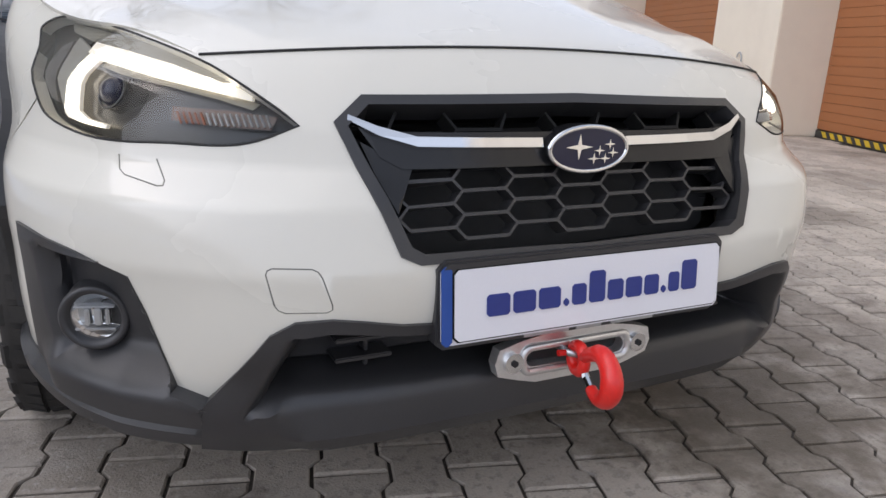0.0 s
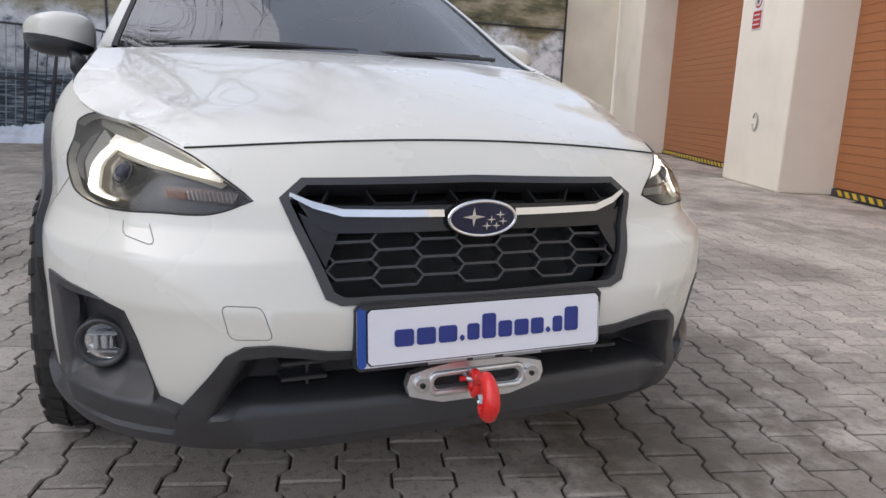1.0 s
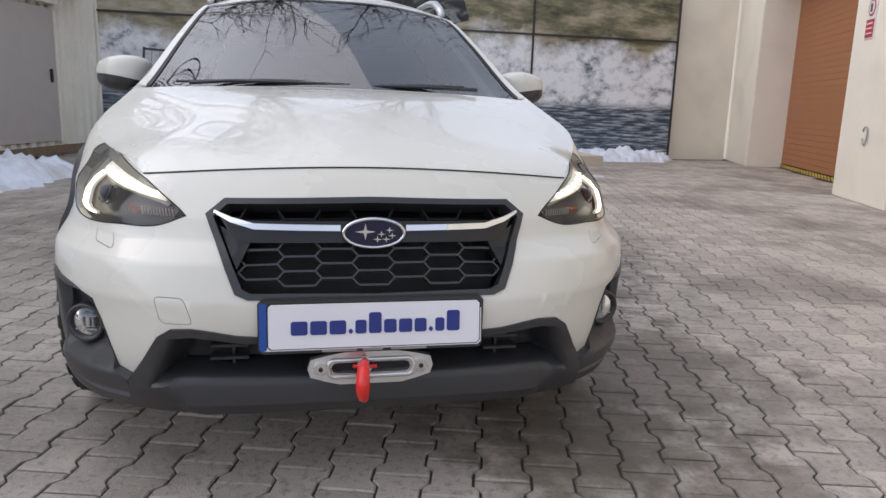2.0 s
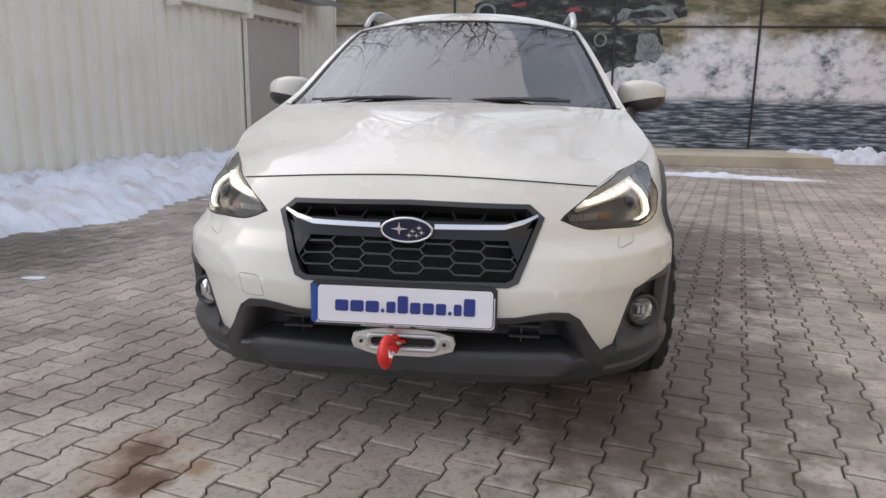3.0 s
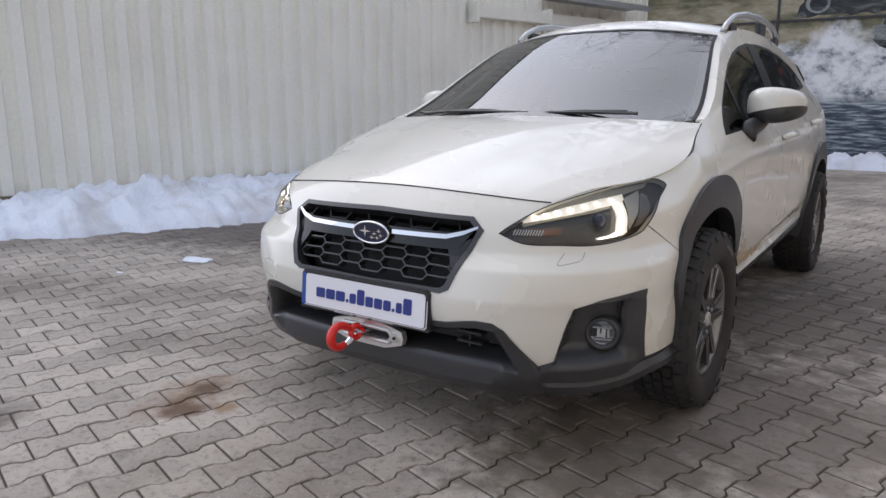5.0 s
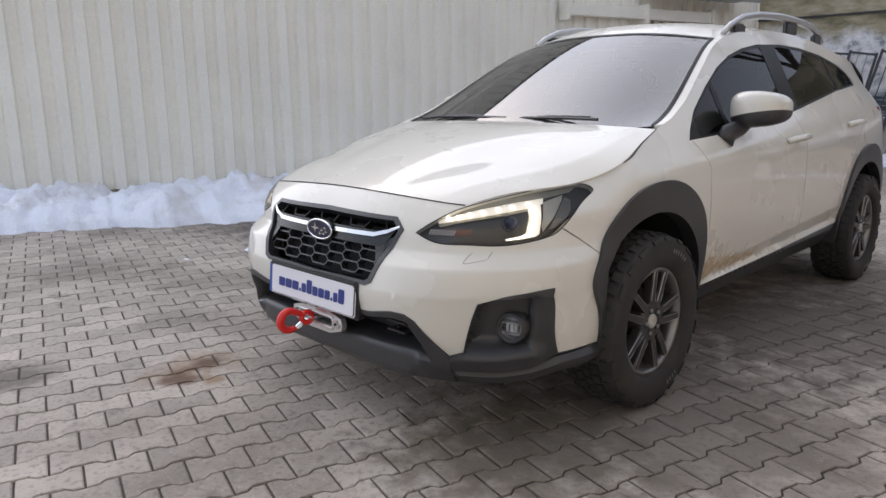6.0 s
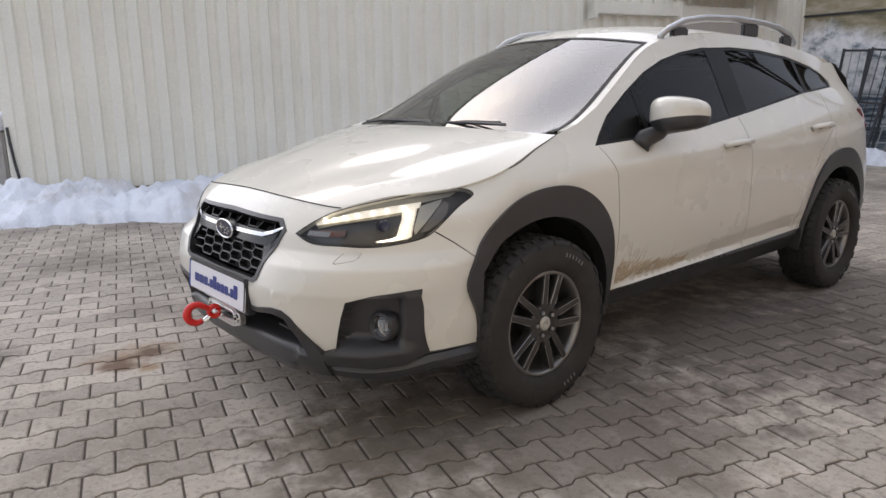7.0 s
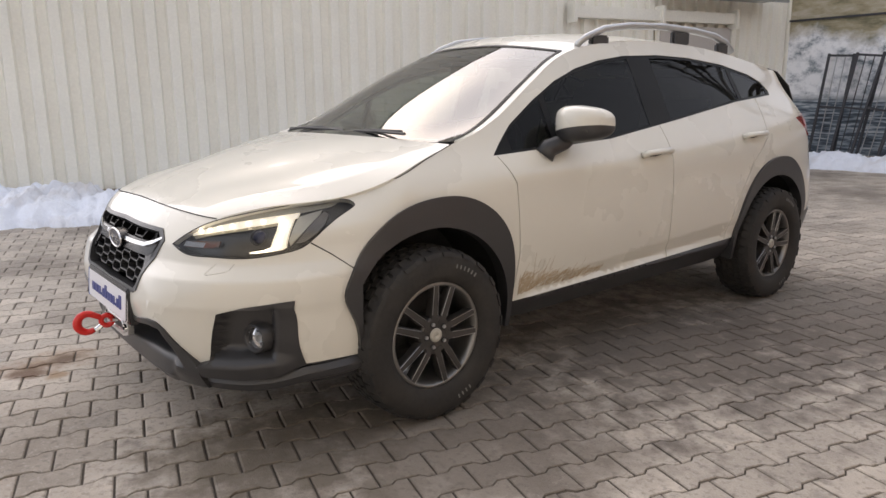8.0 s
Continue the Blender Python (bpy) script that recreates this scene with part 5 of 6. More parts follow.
# cowl and wipers
COWL = coons(cowl, ws_bot, [cowl[-1], ws_bot[-1]], 14, 4)
sheet("cowl_panel", COWL - np.array([0, 0, 0.012]), M_BLACK, car, 0.004, "black plastic cowl")
for x0, x1, y0 in ((-0.56, 0.02, 1.10), (0.0, 0.52, 1.09)):
    pts = [(x0, y0 + 0.02, 1.092), (x0 + 0.25 * (x1 - x0), y0 + 0.01, 1.104), (x0 + 0.6 * (x1 - x0), y0, 1.106), (x1, y0 - 0.0, 1.103)]
    wp = part("wiper", tube(bmesh.new(), pts, 0.007, 6), M_BLACK, car)
    part("wiper_blade", tube(bmesh.new(), [(x0 - 0.05, y0 + 0.045, 1.096), ((x0 + x1) / 2, y0 + 0.02, 1.112), (x1 - 0.05, y0 + 0.02, 1.112)], 0.005, 6), M_BLACK, wp)

# dark underbody and engine bay, wheel wells
bm = bmesh.new()
box(bm, -0.62, 0.62, 0.40, 4.0, 0.30, 0.40, 0.02)
box(bm, -0.50, 0.50, 0.25, 1.35, 0.36, 0.74, 0.02)
part("underbody", bm, M_DARK, car)
for hy in (HUB_F, HUB_R):
    for s in (1, -1):
        bm = bmesh.new()
        lathe(bm, [(0.425, 0.835), (0.425, 0.56), (0.02, 0.55)], 36)
        bmesh.ops.transform(bm, matrix=Matrix.Translation((0, hy, ARCH_Z)), verts=bm.verts)
        for v in bm.verts:
            v.co.x *= s
            v.co.z = max(v.co.z, 0.30)
        part("wheel_well", bm, M_DARK, car)

# cabin
bm = box(bmesh.new(), -0.66, 0.66, 1.28, 1.62, 0.82, 1.045, 0.05)
part("dashboard", bm, M_SEAT, car, "dark dashboard", True)
part("parcel_floor", box(bmesh.new(), -0.68, 0.68, 1.6, 3.95, 0.40, 0.50, 0.02), M_SEAT, car)
for x in (-0.36, 0.36):
    st = part("seat", box(bmesh.new(), x - 0.25, x + 0.25, 2.0, 2.5, 0.62, 0.78, 0.06), M_SEAT, car, "dark cloth front seat", True)
    part("backrest", box(bmesh.new(), -0.24, 0.24, -0.07, 0.07, 0, 0.60, 0.06, pose(x, 2.5, 0.76, -14, 0, 0)), M_SEAT, st, "", True)
    part("headrest", box(bmesh.new(), -0.13, 0.13, -0.05, 0.05, 0.62, 0.80, 0.045, pose(x, 2.5, 0.76, -14, 0, 0)), M_SEAT, st, "", True)
part("rear_seat", box(bmesh.new(), -0.62, 0.62, 3.25, 3.45, 0.7, 1.22, 0.07), M_SEAT, car, "dark cloth rear bench", True)
sw = [(0.36 + 0.18 * math.cos(a), 1.74 + 0.05 * math.sin(a), 0.98 + 0.17 * math.sin(a)) for a in np.linspace(0, math.tau, 28, endpoint=False)]
part("steering_wheel", tube(bmesh.new(), sw, 0.015, 8, True), M_SEAT, car, "", True)
part("inner_mirror", box(bmesh.new(), -0.11, 0.11, 1.86, 1.89, 1.36, 1.43, 0.012), M_BLACK, car)
part("roof_lining", box(bmesh.new(), -0.5, 0.5, 2.1, 3.8, 1.43, 1.45), M_LINER, car, "light grey roof lining")


# ---------------------------------------------------------------- the car's parts
def flat_mesh(outer, holes, to3d, thick, normal=None, grid=0.0):
    """A plate cut to an outline with holes: filled by triangles, laid out by to3d, with rims of that depth (along +y or against the normals)."""
    from mathutils.geometry import delaunay_2d_cdt
    verts, edges = [], []
    for loop in [outer, *holes]:
        b, n = len(verts), len(loop)
        verts += [tuple(map(float, p)) for p in loop]
        edges += [(b + i, b + (i + 1) % n) for i in range(n)]
    if grid:
        P = np.array(outer)
        for x in np.arange(P[:, 0].min() + grid / 2, P[:, 0].max(), grid):
            for z in np.arange(P[:, 1].min() + grid / 2, P[:, 1].max(), grid):
                if inside(outer, np.array([[x, z]]))[0]:
                    verts.append((float(x), float(z)))
    out = delaunay_2d_cdt([Vector(v) for v in verts], edges, [], 0, 1e-7)
    V, T = np.array([tuple(v) for v in out[0]]), np.array([f[:3] for f in out[2]])
    C = V[T].mean(1)
    ok = inside(outer, C)
    for h in holes:
        ok &= ~inside(h, C)
    T = T[ok]
    P = np.array([to3d(*v) for v in V])
    N = np.tile([0.0, -1.0, 0.0], (len(V), 1)) if normal is None else np.array([normal(*v) for v in V])
    d = np.cross(P[T[0, 1]] - P[T[0, 0]], P[T[0, 2]] - P[T[0, 0]])
    if d @ N[T[0, 0]] < 0:
        T = T[:, ::-1]
    count = {(t[i], t[(i + 1) % 3]) for t in T.tolist() for i in range(3)}
    bm = bmesh.new()
    top = [bm.verts.new(p) for p in P]
    low = {}
    for t in T.tolist():
        bm.faces.new([top[k] for k in t])
    for i, j in count:
        if (j, i) not in count and thick:
            for k in (i, j):
                if k not in low:
                    low[k] = bm.verts.new(P[k] - N[k] * thick)
            bm.faces.new((top[j], top[i], low[i], low[j]))
    bmesh.ops.delete(bm, geom=[v for v in bm.verts if not v.link_faces], context="VERTS")
    return bm


def on_nose(offset):
    return (lambda x, z: skin_mirror(x, z, offset)), (lambda x, z: nose_normal(x, z))


NOSE_CACHE = {}


def nose_point(x, z):
    key = (round(abs(x), 5), round(z, 5))
    if key not in NOSE_CACHE:
        a, _ = fx(abs(x), z)
        NOSE_CACHE[key] = (skin_xy(a, z)[0], skin_normal(np.array([a]), np.array([z]))[0])
    return NOSE_CACHE[key]


def skin_mirror(x, z, offset):
    p, n = nose_point(x, z)
    q = p + n * offset
    return (q[0] if x >= 0 else -q[0], q[1], q[2])


def nose_normal(x, z):
    n = nose_point(x, z)[1]
    return (n[0] if x >= 0 else -n[0], n[1], n[2])


def nose_plate(name, outline, mat, parent, offset, thick, label="", grid=0.03, step=0.03):
    f, nn = on_nose(offset)
    return part(name, flat_mesh(dense(outline, step), [], f, thick, nn, grid), mat, parent, label)


def side_point(s, y, z, offset=0.0):
    a, _ = sy(y, z)
    p = skin_xy(a, z)[0] + skin_normal(np.array([a]), np.array([z]))[0] * offset
    return Vector((p[0] * s, p[1], p[2]))


# grille
grille = part("grille_bar", flat_mesh(dense([(-.372, .758), (-.345, .716), (-.315, .700), (.315, .700), (.345, .716), (.372, .758), (.30, .752), (-.30, .752)], 0.03), [], on_nose(-0.004)[0], 0.03, on_nose(0)[1], 0.03), M_GLOSS, car, "gloss black grille crossbar")
for s in (1, -1):
    nose_plate("chrome_strip", [(s * x, z) for x, z in ((.082, .741), (.29, .744), (.345, .757), (.384, .772), (.386, .765), (.345, .745), (.29, .730), (.082, .727))], M_CHROME, car, 0.004, 0.012, "bright chrome grille strip")
    nose_plate("grille_cheek", [(s * x, z) for x, z in ((.30, .700), (.372, .738), (.355, .695), (.33, .640))], M_GLOSS, car, -0.006, 0.03, "gloss black grille cheek")


def blade(bm, p, q, w, front, back):
    """One upright bar of the mesh, from its front edge to its back edge."""
    d = np.array(q) - np.array(p)
    n = np.array((-d[1], d[0])) / np.hypot(*d) * w
    c = [(p[0] + n[0], p[1] + n[1]), (q[0] + n[0], q[1] + n[1]), (q[0] - n[0], q[1] - n[1]), (p[0] - n[0], p[1] - n[1])]
    f = [bm.verts.new(skin_mirror(*k, front)) for k in c]
    b = [bm.verts.new(skin_mirror(*k, back)) for k in c]
    bm.faces.new(f)
    for i in range(4):
        bm.faces.new((f[i], b[i], b[(i + 1) % 4], f[(i + 1) % 4]))


def honeycomb(z0, z1, pitch, rise):
    """Bars of flat hexagons, wider than high, laid behind the grille's opening."""
    lim = [(-.375, .780), (.375, .780), (.378, .757), (.305, .594), (-.305, .594), (-.378, .757)]
    rows = int((z1 - z0) / rise) + 2
    out = []
    for r in range(-1, rows):
        for c in range(-5, 6):
            cx, cz = c * pitch + (pitch / 2 if r % 2 else 0), z0 + r * rise
            w, t = pitch * 0.25, pitch * 0.205
            for p, q, k in (((cx - t, cz), (cx + t, cz), .0026), ((cx + t, cz), (cx + w + w - t, cz + rise), .0022), ((cx - t, cz), (cx - w - w + t, cz + rise), .0022)):
                mid = np.array([[(p[0] + q[0]) / 2, (p[1] + q[1]) / 2]])
                if inside(lim, mid)[0] and z0 - 0.012 <= mid[0, 1] <= z1 + 0.012:
                    out.append((p, q, k))
    return out


for name, bars in (("lower_mesh", honeycomb(0.600, 0.698, 0.182, 0.0172)), ("upper_mesh", honeycomb(0.760, 0.783, 0.182, 0.024))):
    for p, q, k in bars:
        bm = bmesh.new()
        blade(bm, p, q, k, -0.014, -0.045)
        bmesh.ops.recalc_face_normals(bm, faces=bm.faces)
        part("mesh_bar", bm, M_BLACK if name == "lower_mesh" else M_TRIM, car)
# emblem: plain shapes on an oval
ey = skin_mirror(0, 0.724, 0)[1] - 0.012
emb = part("emblem", prism(bmesh.new(), ellipse(0, 0.724, 0.078, 0.038), 0.035, Matrix.Translation((0, ey, 0))), M_GLOSS, car, "chrome-rimmed navy oval emblem")
part("emblem_rim", tube(bmesh.new(), [(x, ey - 0.001, z) for x, z in ellipse(0, 0.724, 0.0755, 0.0358)], 0.0042, 8, True), M_CHROME, emb, "chrome rim", True)
part("emblem_field", prism(bmesh.new(), ellipse(0, 0.724, 0.071, 0.0325), 0.006, Matrix.Translation((0, ey - 0.003, 0))), M_NAVY, emb)


def star(cx, cz, r):
    return [(cx + (r if k % 2 == 0 else r * 0.26) * (1.25 if k in (0, 4) else 1) * math.cos(k * math.pi / 4), cz + (r if k % 2 == 0 else r * 0.26) * math.sin(k * math.pi / 4)) for k in range(8)]


for cx, cz, r in ((-.022, .728, .021), (.018, .722, .009), (.038, .732, .009), (.045, .718, .009), (.030, .709, .009), (.008, .709, .010)):
    part("emblem_mark", prism(bmesh.new(), star(cx, cz, r), 0.004, Matrix.Translation((0, ey - 0.006, 0))), M_CHROME, emb)

# head lamps
for s in (1, -1):
    lamp = skin_part("headlamp", "lamp", M_LENS, car, 0.001, 0.0, sides=(s,), label="clear headlamp lens with lit daytime strip")
    lamp.visible_shadow = False

    def lp(a, z, off):
        p = skin_xy(a, z)[0] + np.array((0.52, -0.84, 0.15)) * off
        return Vector((p[0] * s, p[1], p[2]))

    def lamp_plate(name, poly, mat, off, thick, label="", owner=None):
        ob = part(name, flat_mesh(dense(poly, 0.012), [], lambda a, z: tuple(lp(a, z, off)), thick, lambda a, z: (0.52 * s, -0.84, 0.15), 0.014), mat, owner or lamp, label, True)
        ob.data.set_sharp_from_angle(angle=radians(50))
        return ob
    lamp_plate("lamp_housing", [(a, z) for a, z in LAMP], M_POD, -0.042, -0.040, "dark lamp housing")
    part("lamp_gasket", tube(bmesh.new(), [lp(min(a, END), z, 0.0) for a, z in LAMP], 0.002, 6, True), M_DARK, lamp, "dark gasket round the lens")
    # smoked upper band under the lens, lit guide below it, turning down into the lit bar
    lamp_plate("upper_band", [(.545, .803), (.60, .828), (.66, .846), (.76, .862), (.88, .876), (.985, .888), (.975, .872), (.893, .856), (.80, .846), (.70, .832), (.62, .815), (.55, .796)], M_SMOKE, -0.022, 0.006, "smoked upper lamp band")
    # both guide plates are broad so their faint emission stands in for bloom
    lamp_plate("light_guide", [(.548, .799), (.62, .817), (.70, .834), (.80, .848), (.893, .858), (.900, .842), (.853, .831), (.803, .825), (.713, .812), (.668, .806), (.60, .796), (.552, .788)], M_GUIDE, -0.018, 0.010, "softly lit light guide, widened to imitate the diodes' bloom")
    lamp_plate("light_guide", [(.850, .838), (.890, .846), (.908, .81), (.938, .752), (.926, .745), (.880, .740), (.828, .737), (.826, .743), (.872, .748), (.890, .757), (.868, .81)], M_GUIDE, -0.018, 0.010, "softly lit light guide, widened to imitate the diodes' bloom")
    for a, z in ((.590, .806), (.629, .813), (.668, .820), (.713, .826), (.761, .833), (.803, .838), (.853, .844)):
        bm = bmesh.new()
        bmesh.ops.create_uvsphere(bm, u_segments=12, v_segments=8, radius=1.0)
        bmesh.ops.transform(bm, matrix=Matrix.Translation(lp(a, z, -0.015)) @ Matrix.Diagonal((.011, .008, .0055, 1)), verts=bm.verts)
        part("led", bm, M_LED, lamp, "lit white diode", True)
    bar = [lp(.873, .836, -.015), lp(.882, .82, -.015), lp(.894, .79, -.015), lp(.910, .760, -.015), lp(.895, .749, -.015), lp(.862, .743, -.015), lp(.835, .740, -.015)]
    part("led_strip", tube(bmesh.new(), bar, .009, 10, radii=[.006, .008, .009, .009, .006, .004, .002], flat=0.5), M_LED, lamp, "lit white daytime running strip", True)
    lamp_plate("lamp_bezel", [(.900, .846), (.955, .864), (.962, .850), (.955, .80), (.946, .758), (.930, .775), (.912, .815)], M_REFLECTOR, -0.024, 0.006, "satin silver lamp bezel")
    lamp_plate("corner_cover", [(.968, .858), (.995, .848), (1.010, .822), (1.005, .792), (.985, .768), (.960, .764), (.962, .81)], M_SMOKE_DARK, -0.022, 0.008, "smooth grey corner cover")
    lamp_plate("lamp_shelf", [(.545, .785), (.62, .803), (.70, .815), (.80, .826), (.852, .831), (.855, .824), (.80, .815), (.70, .803), (.62, .790), (.56, .777)], M_SMOKE, -0.034, 0.005, "smoked inner lamp shelf")
    for a, z, r in ((.818, .790, .024),):
        bm = bmesh.new()
        bmesh.ops.create_uvsphere(bm, u_segments=24, v_segments=16, radius=r, matrix=Matrix.Translation(lp(a, z, -.045)))
        pro = part("projector", bm, M_NAVY, lamp, "dark glass projector", True)
        c, n = lp(a, z, -.034), skin_normal(np.array([a]), np.array([z]))[0] * np.array([s, 1, 1])
        u = Vector(n).orthogonal().normalized()
        w = Vector(n).cross(u)
        part("projector_ring", tube(bmesh.new(), [c + u * (r * 1.08 * math.cos(k)) + w * (r * 1.08 * math.sin(k)) for k in np.linspace(0, math.tau, 28, endpoint=False)], .0025, 6, True), M_BLACK, pro, "", True)
    lamp_plate("indicator", [(.515, .768), (.60, .775), (.700, .777), (.706, .758), (.62, .753), (.530, .750)], M_AMBER_DIM, -0.024, 0.005, "clear ribbed indicator with an amber end")
    for k in range(16):
        a = .528 + 0.0105 * k
        part("indicator_rib", tube(bmesh.new(), [lp(a, .754, -.019), lp(a + .002, .761, -.019), lp(a + .004, .770, -.019)], 0.0019 if k < 12 else 0.0012, 5), M_SILVER if k < 11 else M_AMBER, lamp)
    # fog lamp in its recess
    fog_c = Vector((s * 0.738, 0.272, 0.446))
    turn = Matrix.Rotation(s * radians(17), 4, "Z")
    fm = Matrix.Translation(fog_c) @ turn @ Matrix.Rotation(radians(-90), 4, "Z")
    bm = lathe(bmesh.new(), [(.036, .03), (.039, .004), (.048, -.004), (.053, .002), (.056, .05)], 40)
    bmesh.ops.recalc_face_normals(bm, faces=bm.faces)
    bmesh.ops.transform(bm, matrix=Matrix.Translation(fog_c) @ turn @ Matrix.Rotation(radians(90), 4, "Z"), verts=bm.verts)
    fog = part("fog_lamp", bm, M_BLACK, car, "round fog lamp in a black bezel", True)
    bm = lathe(bmesh.new(), [(.0, .030), (.02, .026), (.038, .012)], 32)
    bmesh.ops.transform(bm, matrix=Matrix.Translation(fog_c) @ turn @ Matrix.Rotation(radians(90), 4, "Z"), verts=bm.verts)
    part("fog_reflector", bm, M_CHROME, fog, "chrome reflector", True)
    for dx, w in ((-0.012, .004), (0.004, .006), (0.018, .003)):
        part("fog_bar", box(bmesh.new(), dx - w, dx + w, -0.002, 0.012, -0.014, 0.014, 0.002, Matrix.Translation(fog_c) @ turn @ Matrix.Translation((0, 0.006, 0))), M_SILVER, fog)
    for z0, z1 in ((0.016, 0.019), (-0.021, -0.017)):
        part("fog_shelf", box(bmesh.new(), -0.030, 0.030, -0.004, 0.014, z0, z1, 0.001, Matrix.Translation(fog_c) @ turn @ Matrix.Translation((0, 0.006, 0))), M_GALV, fog)
    bm = lathe(bmesh.new(), [(.0, -.004), (.02, -.002), (.038, .006)], 32)
    bmesh.ops.transform(bm, matrix=Matrix.Translation(fog_c) @ turn @ Matrix.Rotation(radians(90), 4, "Z"), verts=bm.verts)
    part("fog_lens", bm, M_LENS, fog, "clear fog lamp lens", True).visible_shadow = False

# number plate with plain bars for its lettering
plate = part("plate_holder", prism(bmesh.new(), [(-.283, .445), (-.270, .434), (.268, .434), (.276, .445), (.276, .560), (.262, .574), (-.268, .574), (-.283, .560)], 0.03, Matrix.Translation((0, -0.004, 0)), 0.004), M_BLACK, car, "black plate holder")


def plate_bar(name, x0, x1, z0, z1, mat, off, parent, r=0.004):
    o = [(x0 + r, z0), (x1 - r, z0), (x1, z0 + r), (x1, z1 - r), (x1 - r, z1), (x0 + r, z1), (x0, z1 - r), (x0, z0 + r)]
    bm = prism(bmesh.new(), o, 0.002)
    for v in bm.verts:
        v.co.y += -0.0075 - off + 0.1 * (v.co.z - 0.505)
    return part(name, bm, mat, parent)


number = plate_bar("number_plate", -.279, .270, .446, .566, M_PLATE, 0.0, plate, 0.008)
plate_bar("plate_band", -.2790, -.2615, .446, .566, M_BLUE, 0.0022, number, 0.006)
plate_bar("plate_border", -.2612, .2665, .4495, .5625, M_TRIM, 0.0022, number, 0.008)
plate_bar("plate_field", -.2580, .2640, .4520, .5600, M_PLATE, 0.0044, number, 0.007)
x = -.205
for w, h in ((.040, .030), (.040, .030), (.040, .030), (.010, .011), (.027, .030), (.031, .046), (.031, .030), (.033, .030), (.030, .030), (.010, .011), (.023, .030), (.033, .046)):
    plate_bar("print_bar", x, x + w, .485, .485 + h * 1.12, M_INK, 0.0066, number, 0.004)
    x += w + 0.0063
for x0, x1 in ((-.13, -.045), (-.03, .02), (.04, .13)):
    part("print_bar", box(bmesh.new(), x0, x1, -.0065, -.0045, .4375, .4425), M_GALV, plate)

# winch fairlead, rope eye and red hook
FL = [(-.165, .384), (-.158, .362), (-.120, .350), (-.085, .341), (.072, .341), (.108, .350), (.146, .362), (.153, .384), (.146, .408), (.108, .418), (.060, .426), (-.072, .426), (-.120, .418), (-.158, .408)]
slot = [(-.092 + .014 * math.cos(t), .384 + .014 * math.sin(t)) for t in np.linspace(math.pi / 2, 1.5 * math.pi, 10)] + [(.080 + .014 * math.cos(t), .384 + .014 * math.sin(t)) for t in np.linspace(-math.pi / 2, math.pi / 2, 10)]
fair = part("fairlead", flat_mesh(FL, [slot], lambda x, z: (x, 0.018, z), 0.022), M_ALU, car, "machined aluminium winch fairlead")
big = [(x * 1.0 + (.006 if x > 0 else -.006) * 1.4, .384 + (z - .384) * 1.55) for x, z in slot]
part("slot_lip", tube(bmesh.new(), [(x, 0.018, z) for x, z in big], 0.007, 8, True), M_ALU, fair, "", True)
part("slot_back", box(bmesh.new(), -.12, .11, .039, .045, .36, .41), M_DARK, fair)
for bx in (-.133, .121):
    bm = bmesh.new()
    bmesh.ops.create_cone(bm, cap_ends=True, segments=24, radius1=.018, radius2=.017, depth=.008, matrix=Matrix.Translation((bx, .014, .385)) @ Matrix.Rotation(radians(90), 4, "X"))
    bolt = part("bolt", bm, M_CHROME, fair, "zinc-plated bolt")
    bm = bmesh.new()
    bmesh.ops.create_cone(bm, cap_ends=True, segments=6, radius1=.006, radius2=.006, depth=.004, matrix=Matrix.Translation((bx, .009, .385)) @ Matrix.Rotation(radians(90), 4, "X"))
    part("bolt_socket", bm, M_DARK, bolt)
HOOK = Matrix.Translation((-0.021, 0.022, 0.390)) @ Matrix.Rotation(radians(-8), 4, "Z")  # y runs back; the hook lies in its yz plane
hook_ob = part("hook", tube(bmesh.new(), [HOOK @ Vector((0, -0.036 + 0.021 * math.cos(t), -0.002 + 0.021 * math.sin(t))) for t in np.linspace(0, math.tau, 24, endpoint=False)], 0.0105, 10, True), M_RED, car, "red painted winch hook", True)
ctr, rad = (-0.106, -0.002), 0.037
arc = [(-0.050, 0.004), (-0.066, 0.018)] + [(ctr[0] + rad * math.cos(t), ctr[1] + rad * math.sin(t)) for t in np.linspace(radians(52), radians(305), 22)]
rads = [0.011, 0.012] + list(np.concatenate([np.linspace(.0135, .0185, 11), np.linspace(.0185, .011, 11)]))
part("hook_body", tube(bmesh.new(), [HOOK @ Vector((0, y, z)) for y, z in arc], .014, 12, radii=rads, flat=0.85), M_RED, hook_ob, "", True)
part("safety_latch", tube(bmesh.new(), [HOOK @ Vector((0.002, y, z)) for y, z in ((-0.052, -0.014), (-0.064, -0.026), (-0.080, -0.034))], .009, 8, radii=[.008, .011, .008], flat=0.7), M_CHROME, hook_ob, "zinc safety latch")
part("rope_thimble", tube(bmesh.new(), [HOOK @ Vector(p) for p in ((-0.02, 0.05, 0.002), (-0.014, 0.0, 0.004), (-0.012, -0.03, 0.006), (0.012, -0.032, 0.0), (0.014, 0.0, -0.004), (0.02, 0.05, -0.004))], .006, 8), M_ZINC, hook_ob, "steel rope thimble", True)
part("hook_pin", tube(bmesh.new(), [HOOK @ Vector(p) for p in ((-0.03, -0.022, 0.004), (0.03, -0.022, 0.004))], .0055, 8), M_RED, hook_ob)


